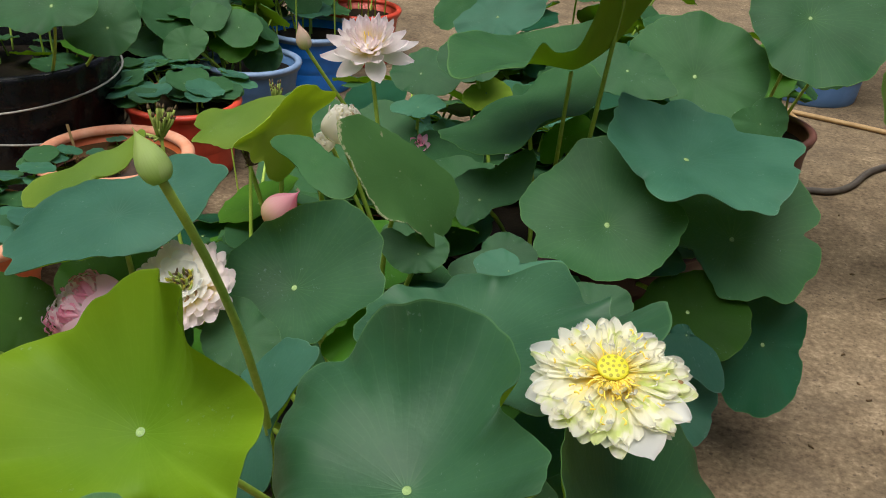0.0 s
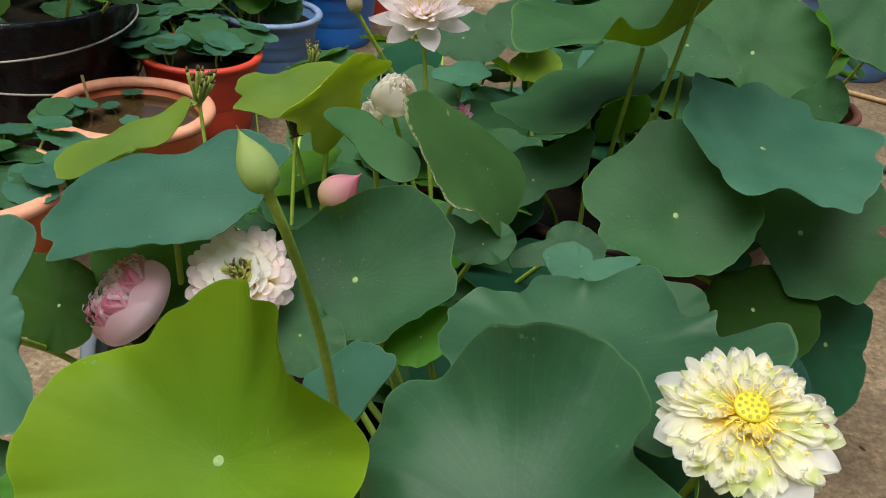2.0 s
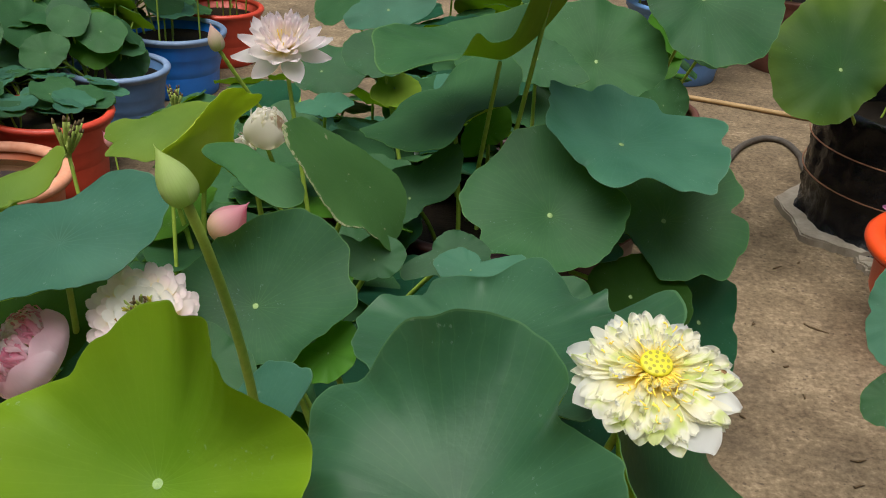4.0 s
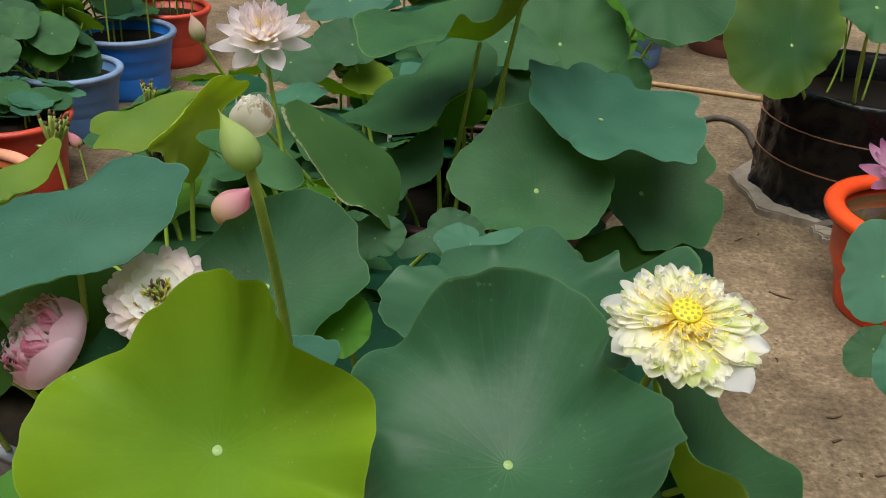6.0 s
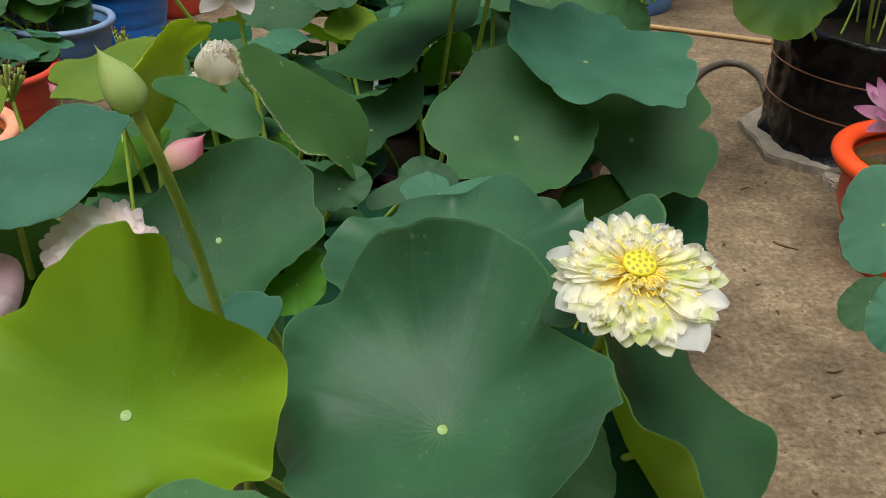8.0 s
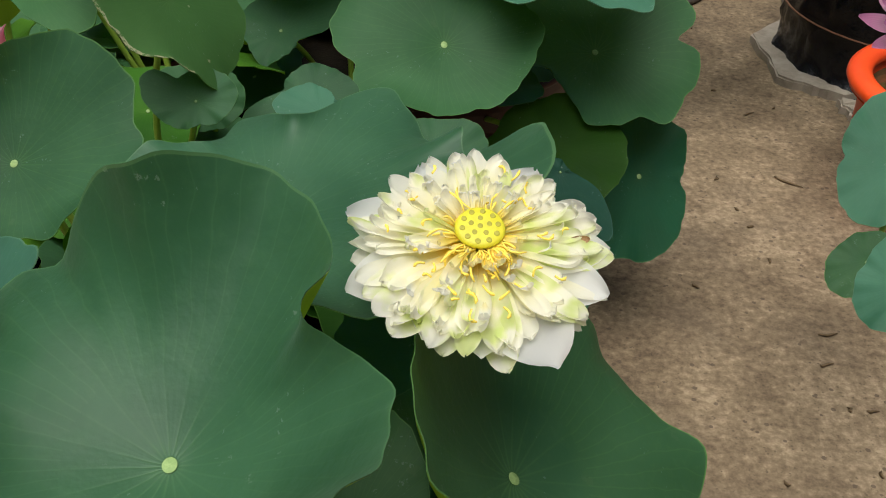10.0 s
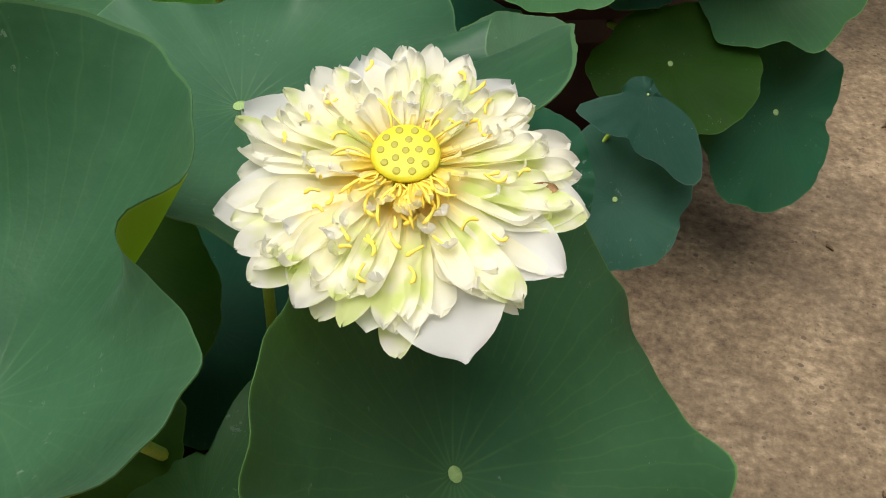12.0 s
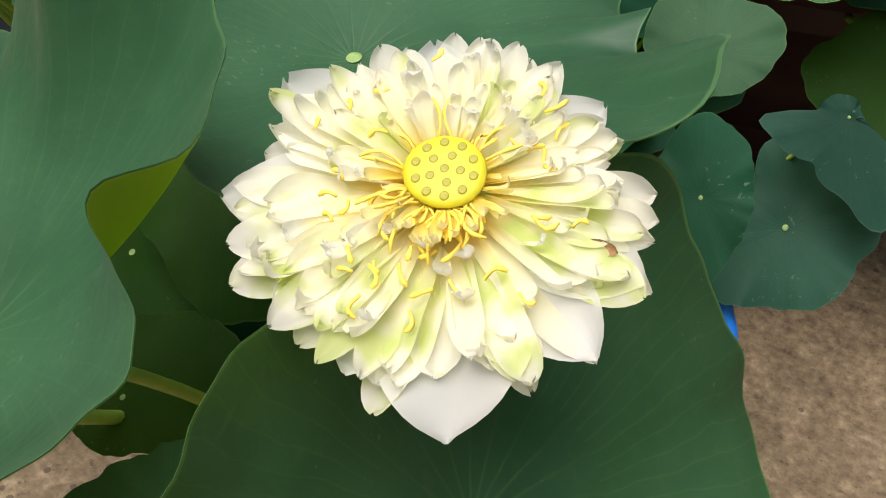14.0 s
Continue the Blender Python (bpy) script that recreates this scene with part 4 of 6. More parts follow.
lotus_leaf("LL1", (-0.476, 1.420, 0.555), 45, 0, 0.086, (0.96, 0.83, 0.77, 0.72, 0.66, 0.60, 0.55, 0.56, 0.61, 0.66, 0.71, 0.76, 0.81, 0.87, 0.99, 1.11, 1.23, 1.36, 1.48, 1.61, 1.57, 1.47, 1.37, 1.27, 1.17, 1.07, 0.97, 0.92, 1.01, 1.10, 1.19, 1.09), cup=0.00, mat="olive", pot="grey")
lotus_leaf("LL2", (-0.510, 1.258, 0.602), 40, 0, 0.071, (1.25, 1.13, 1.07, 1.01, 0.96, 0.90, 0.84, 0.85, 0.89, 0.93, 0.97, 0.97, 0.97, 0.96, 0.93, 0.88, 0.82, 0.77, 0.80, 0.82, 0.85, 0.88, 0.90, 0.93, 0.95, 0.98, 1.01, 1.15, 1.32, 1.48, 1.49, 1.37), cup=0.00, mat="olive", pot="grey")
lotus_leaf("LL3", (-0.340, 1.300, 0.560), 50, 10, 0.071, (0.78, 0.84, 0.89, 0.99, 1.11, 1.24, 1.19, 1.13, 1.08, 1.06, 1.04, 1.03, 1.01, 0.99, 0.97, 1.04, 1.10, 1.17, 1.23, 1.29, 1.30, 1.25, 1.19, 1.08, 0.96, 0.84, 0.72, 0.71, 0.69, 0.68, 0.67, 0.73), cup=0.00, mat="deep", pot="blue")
lotus_leaf("Y1", (0.146, 1.761, 0.575), 40, 0, 0.057, (0.75, 1.30, 1.78, 1.84, 1.29, 0.95, 0.96, 0.98, 1.00, 1.02, 1.04, 1.06, 1.08, 1.09, 1.11, 1.13, 1.13, 1.11, 1.03, 0.93, 0.83, 0.81, 0.80, 0.79, 0.79, 0.78, 0.78, 0.77, 0.77, 0.76, 0.76, 0.75), cup=0.00, mat="leaf", pot="mid_a")
lotus_leaf("Y2", (0.176, 1.635, 0.610), 30, 0, 0.045, (1.33, 1.22, 1.11, 1.01, 0.91, 0.81, 0.72, 0.62, 0.52, 0.43, 0.55, 0.68, 0.80, 0.93, 1.06, 1.18, 1.32, 1.75, 2.18, 1.17, 0.52, 0.60, 0.69, 0.77, 0.85, 0.93, 1.02, 1.10, 1.18, 1.26, 1.35, 1.43), cup=0.00, mat="teal", pot="blue")
lotus_leaf("Y3", (0.014, 1.641, 0.612), 45, 0, 0.049, (1.41, 1.26, 1.11, 1.02, 0.96, 0.89, 0.83, 0.77, 0.71, 0.64, 0.69, 0.75, 0.80, 0.86, 0.91, 0.97, 1.03, 1.09, 1.13, 1.09, 1.06, 1.02, 0.99, 0.95, 0.92, 0.88, 0.85, 0.82, 0.85, 1.48, 1.70, 1.55), cup=0.00, mat="leaf", pot="mid_a")
lotus_leaf("X2", (-0.442, 1.895, 0.709), 25, -20, 0.110, (0.91, 0.86, 0.66, 0.71, 0.81, 0.71, 0.62, 0.64, 0.68, 0.71, 0.71, 0.74, 0.81, 0.90, 1.01, 1.17, 1.09, 0.94, 0.78, 0.63, 0.53, 0.50, 0.62, 0.81), mat="muted", pot="mid_a", navel=False, lifts=(-0.10, -0.11, -0.08, -0.04, -0.00, 0.02, -0.01, -0.04, -0.03, 0.01, 0.08, 0.15, 0.20, 0.24, 0.24, 0.11, -0.01, -0.06, -0.07, -0.08, -0.08, -0.12, -0.12, -0.10), wave=0.004, segs=120, rings=16)
lotus_leaf("X", (-0.323, 1.881, 0.724), 85, 30, 0.138, (0.52, 0.79, 0.65, 0.71, 0.65, 0.90, 0.97, 0.85, 0.73, 0.71, 0.57, 0.49, 0.43, 0.57, 0.84, 0.75, 0.72, 0.66, 0.49, 0.38, 0.31, 0.29, 0.30, 0.37), mat="back", pot="mid_a", navel=False, lifts=(0.28, 0.23, 0.14, 0.07, -0.04, -0.23, -0.43, -0.63, -0.74, -0.75, -0.70, -0.58, -0.43, -0.21, 0.08, 0.26, 0.33, 0.35, 0.31, 0.24, 0.18, 0.15, 0.17, 0.23), wave=0.004, segs=120, rings=16)
lotus_leaf("M", (0.203, 2.113, 0.839), 6, 180, 0.164, (0.85, 0.97, 1.00, 1.02, 0.98, 0.92, 0.88, 0.85, 0.83, 0.82, 0.88, 0.94, 1.00, 1.06, 1.12, 1.22, 1.36, 1.46, 1.51, 1.56, 1.55, 1.44, 1.21, 1.03, 0.90, 0.88, 0.84, 0.78, 0.74, 0.77, 0.65, 0.65, 0.65, 0.66, 0.67, 0.73), cup=0.00, mat="leaf", pot="red", lifts=(1.18, 1.15, 1.05, 0.93, 0.82, 0.71, 0.62, 0.55, 0.49, 0.43, 0.37, 0.32, 0.27, 0.24, 0.21, 0.21, 0.23, 0.23, 0.23, 0.06, -0.10, -0.17, -0.06, 0.03, 0.11, 0.39, 0.31, 0.32, 0.42, 0.76, 1.14, 1.16, 1.18, 1.19, 1.20, 1.20), foot=(0.16, 2.36, 0.36), lean=0.0, wave=0.008, segs=144, rings=20)
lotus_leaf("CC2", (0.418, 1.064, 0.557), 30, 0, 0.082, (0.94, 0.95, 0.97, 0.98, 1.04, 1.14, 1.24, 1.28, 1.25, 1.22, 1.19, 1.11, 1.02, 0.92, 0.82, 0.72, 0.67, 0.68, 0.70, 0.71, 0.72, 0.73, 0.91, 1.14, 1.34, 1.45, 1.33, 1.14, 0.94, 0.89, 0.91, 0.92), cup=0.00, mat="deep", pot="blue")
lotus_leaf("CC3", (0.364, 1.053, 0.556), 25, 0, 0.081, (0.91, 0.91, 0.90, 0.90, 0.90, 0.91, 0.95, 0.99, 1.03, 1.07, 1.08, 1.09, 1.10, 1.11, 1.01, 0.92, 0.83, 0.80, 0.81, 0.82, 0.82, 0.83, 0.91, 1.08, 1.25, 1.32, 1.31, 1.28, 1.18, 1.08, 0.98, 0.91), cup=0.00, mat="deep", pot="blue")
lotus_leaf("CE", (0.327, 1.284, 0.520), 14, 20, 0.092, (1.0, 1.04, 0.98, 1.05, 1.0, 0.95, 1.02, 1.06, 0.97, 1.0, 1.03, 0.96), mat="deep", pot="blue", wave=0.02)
lotus_leaf("G1", (0.045, 0.601, 0.867), 30, 10, 0.055, (0.97, 0.88, 0.82, 0.80, 0.78, 0.76, 0.74, 0.72, 0.75, 0.80, 0.86, 0.91, 0.97, 1.03, 1.08, 1.14, 1.19, 1.18, 1.17, 1.14, 1.08, 1.02, 0.99, 0.98, 1.05, 1.15, 1.23, 1.24, 1.21, 1.17, 1.14, 1.06), cup=0.00, mat="leaf", pot="blue")
lotus_leaf("H1", (-0.320, 0.923, 0.627), 40, -10, 0.052, (0.94, 0.94, 0.94, 0.95, 0.95, 0.96, 0.97, 0.98, 0.99, 1.01, 1.04, 1.07, 1.10, 1.12, 1.08, 1.04, 0.99, 0.95, 0.93, 0.94, 0.94, 0.95, 0.96, 0.97, 1.03, 1.11, 1.17, 1.10, 1.04, 0.97, 0.94, 0.94), cup=0.00, mat="lime", pot="blue")
lotus_leaf("H2", (-0.389, 0.950, 0.615), 40, 10, 0.028, (1.27, 1.24, 1.20, 1.17, 1.14, 1.11, 1.07, 1.04, 1.00, 0.97, 0.94, 0.92, 0.90, 0.89, 0.87, 0.84, 0.81, 0.77, 0.73, 0.70, 0.74, 0.78, 0.81, 0.85, 0.89, 0.93, 1.04, 1.14, 1.24, 1.35, 1.33, 1.30), cup=0.00, mat="leaf", pot="grey")
lotus_leaf("N1", (-0.250, 2.682, 0.605), 35, 0, 0.089, (0.99, 0.95, 0.91, 0.88, 0.85, 0.83, 0.81, 0.78, 0.81, 0.87, 0.93, 0.99, 1.05, 1.12, 1.19, 1.26, 1.33, 1.36, 1.28, 1.20, 1.12, 1.09, 1.06, 1.03, 1.00, 0.96, 0.91, 0.87, 0.82, 0.87, 0.92, 0.97), cup=0.00, mat="leaf", pot="mid_b")
lotus_leaf("N2", (-0.122, 3.099, 0.676), 40, -10, 0.112, (0.98, 1.09, 1.21, 1.18, 1.02, 0.86, 0.70, 0.58, 0.62, 0.65, 0.69, 0.72, 0.76, 0.80, 0.84, 0.97, 1.09, 1.22, 1.31, 1.32, 1.33, 1.34, 1.30, 1.26, 1.23, 1.19, 1.14, 1.06, 0.98, 0.90, 0.82, 0.86), cup=0.00, mat="teal", pot="brown_back")
lotus_leaf("N3", (-0.213, 2.516, 0.568), 20, 0, 0.054, (1.33, 1.36, 1.31, 1.14, 0.96, 0.78, 0.75, 0.77, 0.78, 0.80, 0.81, 0.83, 0.84, 0.86, 0.87, 0.89, 1.11, 1.34, 1.29, 1.25, 1.20, 1.15, 1.11, 1.06, 1.01, 0.97, 0.92, 0.87, 0.83, 0.78, 0.92, 1.12), cup=0.00, mat="teal", pot="mid_b")
lotus_leaf("N4", (-0.081, 2.553, 0.694), 35, 0, 0.078, (1.27, 1.19, 1.12, 1.05, 0.97, 0.90, 0.87, 0.86, 0.84, 0.83, 0.84, 0.86, 0.88, 0.89, 0.91, 0.91, 0.91, 0.91, 0.91, 0.91, 0.92, 0.93, 0.94, 0.95, 1.01, 1.06, 1.12, 1.17, 1.23, 1.28, 1.28, 1.27), cup=0.00, mat="leaf", pot="red")
lotus_leaf("N5", (-0.047, 2.566, 0.611), 35, 10, 0.058, (1.00, 1.09, 1.16, 1.12, 1.08, 1.03, 0.99, 0.96, 1.00, 1.05, 1.09, 1.14, 1.19, 1.23, 1.21, 1.19, 1.17, 1.14, 1.10, 1.05, 1.00, 0.95, 0.91, 0.88, 0.84, 0.80, 0.77, 0.73, 0.69, 0.72, 0.81, 0.90), cup=0.00, mat="under", pot="red")
lotus_leaf("N7", (0.653, 2.730, 0.564), 60, 20, 0.063, (1.29, 1.16, 1.03, 0.90, 0.76, 0.63, 0.50, 0.49, 0.58, 0.66, 0.75, 0.83, 0.92, 1.00, 1.09, 1.17, 1.21, 1.25, 1.29, 1.33, 1.37, 1.34, 1.23, 1.13, 1.02, 0.92, 0.82, 0.85, 0.96, 1.07, 1.17, 1.28), cup=0.00, mat="leaf", pot="red")
lotus_leaf("N8", (0.188, 2.327, 0.605), 50, -20, 0.055, (0.90, 0.95, 1.04, 1.13, 1.23, 1.32, 1.42, 1.26, 1.06, 0.86, 0.65, 0.70, 0.75, 0.81, 0.86, 0.92, 0.97, 1.02, 1.08, 1.14, 1.21, 1.28, 1.31, 1.18, 1.05, 0.92, 0.79, 0.80, 0.82, 0.84, 0.86, 0.88), cup=0.00, mat="lime", pot="red")
lotus_leaf("F1", (-1.236, 3.636, 0.361), 50, 0, 0.111, (0.99, 0.96, 0.93, 0.90, 0.87, 0.84, 0.82, 0.89, 0.96, 1.02, 1.07, 1.05, 1.03, 1.01, 0.99, 0.98, 0.97, 0.96, 0.95, 0.95, 0.97, 0.99, 1.02, 1.04, 1.06, 1.09, 1.13, 1.17, 1.16, 1.12, 1.07, 1.03), cup=0.00, mat="lime", pot="blue_a")
lotus_leaf("F2", (-1.341, 3.467, 0.354), 45, 0, 0.082, (1.11, 1.13, 1.14, 1.10, 1.06, 1.01, 0.97, 0.94, 0.93, 0.92, 0.90, 0.89, 0.88, 0.87, 0.86, 0.91, 0.95, 1.00, 1.05, 1.08, 1.05, 1.01, 0.97, 0.97, 0.98, 1.00, 1.01, 1.03, 1.05, 1.06, 1.08, 1.10), cup=0.00, mat="leaf", pot="blue_a")
lotus_leaf("F3", (-1.142, 3.709, 0.280), 55, 20, 0.076, (1.04, 1.07, 1.10, 1.10, 1.10, 1.11, 1.11, 1.11, 1.11, 1.11, 1.11, 1.11, 1.09, 1.08, 1.06, 1.04, 1.02, 1.01, 0.99, 0.96, 0.91, 0.87, 0.82, 0.77, 0.80, 0.83, 0.86, 0.89, 0.92, 0.95, 0.98, 1.01), cup=0.00, mat="leaf", pot="blue_a")
lotus_leaf("F4", (-1.497, 3.737, 0.357), 45, 0, 0.067, (1.85, 1.87, 1.68, 1.49, 1.36, 1.24, 1.12, 1.01, 0.89, 0.82, 0.79, 0.77, 0.74, 0.71, 0.68, 0.66, 0.63, 0.60, 0.57, 0.54, 0.52, 0.49, 0.56, 0.67, 0.79, 0.90, 1.02, 1.14, 1.25, 1.39, 1.54, 1.70), cup=0.00, mat="leaf", pot="blue_a")
lotus_leaf("F5", (-1.286, 2.854, 0.573), 50, 10, 0.111, (1.22, 1.25, 1.16, 1.06, 0.96, 0.88, 0.88, 0.87, 0.87, 0.86, 0.86, 0.87, 0.88, 0.89, 0.89, 0.89, 0.90, 0.92, 0.94, 0.96, 0.98, 1.00, 1.02, 1.04, 1.06, 1.07, 1.08, 1.09, 1.11, 1.14, 1.16, 1.19), cup=0.00, mat="leaf", pot="barrel_l")
lotus_leaf("F6", (-1.370, 2.705, 0.666), 40, 0, 0.150, (1.60, 1.53, 1.41, 1.05, 0.89, 0.82, 0.75, 0.68, 0.65, 0.63, 0.61, 0.60, 0.59, 0.70, 0.81, 0.92, 0.99, 0.97, 0.95, 0.93, 0.92, 0.95, 0.98, 1.01, 1.04, 1.06, 1.09, 1.12, 1.21, 1.36, 1.52, 1.66), cup=0.00, mat="leaf", pot="barrel_l")
lotus_leaf("K1", (1.192, 3.017, 0.618), 45, 5, 0.197, (1.09, 1.09, 1.14, 1.15, 1.13, 1.07, 0.98, 0.89, 0.79, 0.70, 0.62, 0.59, 0.61, 0.63, 0.64, 0.69, 0.79, 0.89, 0.99, 1.13, 1.30, 1.38, 1.34, 1.30, 1.26, 1.21, 1.16, 1.11, 1.08, 1.09, 1.09, 1.09), cup=0.00, mat="aged", pot="barrel_r")
lotus_leaf("K2", (1.314, 2.794, 0.786), 40, 0, 0.135, (0.78, 0.76, 0.73, 0.70, 0.71, 0.75, 0.79, 0.82, 0.86, 0.91, 0.97, 1.02, 1.07, 1.13, 1.20, 1.27, 1.34, 1.41, 1.44, 1.35, 1.27, 1.19, 1.12, 1.08, 1.04, 1.00, 0.96, 0.92, 0.90, 0.87, 0.84, 0.81), cup=0.00, mat="leaf", pot="barrel_r")
lotus_leaf("O1", (1.032, 1.882, 0.445), 35, -20, 0.095, (0.77, 0.82, 0.89, 0.95, 1.01, 1.08, 1.19, 1.20, 1.12, 1.04, 0.96, 0.89, 0.84, 0.82, 0.80, 0.77, 0.75, 0.73, 0.71, 0.83, 0.95, 1.08, 1.20, 1.32, 1.39, 1.43, 1.39, 1.22, 1.08, 1.00, 0.92, 0.85), cup=0.00, mat="teal", pot="bright")
lotus_leaf("O2", (0.951, 1.698, 0.385), 45, -20, 0.052, (0.97, 1.04, 1.10, 1.16, 1.21, 1.25, 1.19, 1.12, 1.08, 1.05, 1.02, 0.98, 0.95, 0.95, 0.96, 0.97, 0.98, 0.99, 1.00, 1.01, 1.02, 1.03, 1.02, 0.98, 0.93, 0.89, 0.87, 0.86, 0.84, 0.83, 0.84, 0.91), cup=0.00, mat="leaf", pot="bright")
lotus_leaf("O3", (0.938, 1.552, 0.448), 45, -10, 0.069, (0.88, 0.92, 0.96, 1.00, 1.03, 1.00, 0.97, 0.96, 0.98, 1.00, 1.02, 1.04, 1.06, 1.07, 1.07, 1.07, 1.07, 1.07, 1.07, 1.07, 1.07, 1.07, 1.07, 1.07, 1.07, 1.06, 1.00, 0.94, 0.88, 0.82, 0.80, 0.84), cup=0.00, mat="teal", pot="bright")
lotus_leaf("HI", (0.299, 2.048, 1.071), 35, 0, 0.140, (1.20, 1.19, 1.08, 0.96, 0.85, 0.77, 0.68, 0.59, 0.57, 0.59, 0.61, 0.63, 0.65, 0.67, 0.77, 0.88, 0.98, 1.08, 1.13, 1.17, 1.21, 1.25, 1.29, 1.29, 1.27, 1.26, 1.25, 1.24, 1.23, 1.22, 1.21, 1.20), cup=0.00, mat="yellow", pot="red", foot=(0.215, 2.30, 0.36), lean=0.0)
lotus_leaf("U1", (-0.175, 1.307, 0.604), 40, 0, 0.060, (1.02, 1.00, 0.99, 0.97, 0.95, 0.94, 0.92, 0.90, 0.93, 0.95, 0.98, 1.01, 1.03, 1.05, 1.07, 1.09, 1.11, 1.06, 0.99, 0.92, 0.85, 0.78, 0.82, 0.91, 0.99, 1.08, 1.16, 1.19, 1.15, 1.10, 1.05, 1.04), cup=0.00, mat="leaf", pot="blue")
lotus_leaf("U2", (0.326, 1.686, 0.518), 35, 0, 0.064, (1.11, 1.06, 1.00, 0.94, 0.88, 0.83, 0.77, 0.71, 0.69, 0.73, 0.76, 0.79, 0.83, 0.86, 0.90, 0.93, 1.00, 1.07, 1.15, 1.22, 1.27, 1.21, 1.15, 1.08, 1.03, 1.06, 1.09, 1.13, 1.16, 1.19, 1.22, 1.17), cup=0.00, mat="leaf", pot="red")

# ---- petals, flowers, buds ----
def petal_mesh(length, width, cup, curl, ruffle, mat, seed, point=0.0, nl=10, nw=5, tip=0.0, peak=0.6):
    """A petal from its claw at the origin along +y, face up +z. cup: hollow across; curl: bend upwards; tip: roll of its end."""
    rng = random.Random(seed)
    ph, ph2 = rng.uniform(0, 6.28), rng.uniform(0, 6.28)
    verts, uvs, faces = [], [], []
    y = z = 0.0
    for i in range(nl + 1):
        f = 1 - (1 - i / nl) ** 1.5
        if i:
            g = f - 1 + (1 - (i - 1) / nl) ** 1.5
            ang = curl * f + tip * max(0.0, (f - 0.84) / 0.16) ** 1.3
            y += length * g * math.cos(ang)
            z += length * g * math.sin(ang)
        if f < peak:
            prof = 0.22 + 0.78 * math.sin(f / peak * math.pi / 2) ** 1.1
        else:
            prof = max(0.0, 1 - ((f - peak) / (1 - peak)) ** (3.4 - 2.2 * point)) ** (0.5 + 0.4 * point)
        prof = max(prof, 0.07)
        for j in range(nw + 1):
            s = 2 * j / nw - 1
            side = ph if s < 0 else ph2
            x = s * width / 2 * prof * (1 + 0.12 * ruffle * math.sin(9 * f + side))
            dz = cup * width * s * s * (0.35 + 0.65 * f)
            dz += ruffle * width * 0.30 * f * abs(s) ** 1.5 * math.sin(8 * f + side)
            dz += ruffle * width * 0.16 * f * f * math.sin(4 * s + ph)
            verts.append((x, y + ruffle * length * 0.03 * f * math.sin(7 * s + ph), z + dz))
            uvs.append((j / nw, f))
    w = nw + 1
    for i in range(nl):
        for j in range(nw):
            a = i * w + j
            faces.append((a, a + 1, a + w + 1, a + w))
    return mesh_of("petal", verts, faces, [mat], None, uvs)


def aim(nrm):
    return Vector(nrm).normalized().to_track_quat("Z", "Y").to_matrix().to_4x4()


def place_petal(name, me, root, turn, rise, r0, z0, base, roll=0.0, scale=1.0, yaw=0.0):
    """turn: degrees round the axis; rise: degrees above the flower's plane."""
    m = base @ pose(0, 0, 0, 0, 0, turn) @ pose(0, r0, z0, rise, roll, yaw) @ Matrix.Scale(scale, 4)
    return child(name, me, root, "", m)


def receptacle(root, base, r, h, holes=True, z=0.0):
    v, f = lathe([(0.3 * r, -h), (0.62 * r, -0.5 * h), (0.95 * r, -0.08 * h), (r, 0.0), (0.97 * r, 0.06 * h), (0.85 * r, 0.12 * h), (0.4 * r, 0.14 * h), (0.0005, 0.14 * h)], 28, 0.02, 3)
    body = child("seed_pod", mesh_of("seed_pod", v, f, [YELLOW]), root, "yellow seed pod", base @ Matrix.Translation((0, 0, z)))
    if holes:
        spots = [(0.0, 0)] + [(0.38, k * 72 + 10) for k in range(5)] + [(0.72, k * 36) for k in range(10)]
        sv, sf = lathe([(0.0004, 0.0001), (0.5, 0.0002), (0.85, 0.0003), (1.0, -0.0004)], 10)
        sv = [(x * r * 0.125 if abs(x) > 0.01 else x, y * r * 0.135, zz) for x, y, zz in sv]
        me = mesh_of("seed", sv, sf, [SEED])
        for d, w in spots:
            a = radians(w + 7 * d)
            child("seed", me, body, "", pose(d * r * math.cos(a), d * r * math.sin(a), 0.14 * h - 0.0001))
    return body


def stalk(root, centre, foot, thick=0.006, sag=(0, 0, 0), mat=None, start=(0, 0, 0)):
    end = Vector(foot) - Vector(centre)
    tube("stalk", bend(start, end, sag, 12), [thick * (0.8 + 0.2 * k / 12) for k in range(13)], mat or STEM, root, "green stalk", 10)


def hair(root, base, start, way, ln, droop, side, mat, thick=0.0009):
    """A curved stamen, thickest near its end."""
    s, d = Vector(start), Vector(way)
    across = Vector((-d.y, d.x, 0))
    pts = [base @ (s + d * ln * q + Vector((0, 0, droop * ln * q * q)) + across * side * ln * math.sin(2.6 * q)) for q in (0, 0.3, 0.55, 0.8, 1.0)]
    tube("stamen", pts, [thick * v for v in (0.8, 0.8, 1.0, 1.35, 0.6)], mat, root, "", 5)


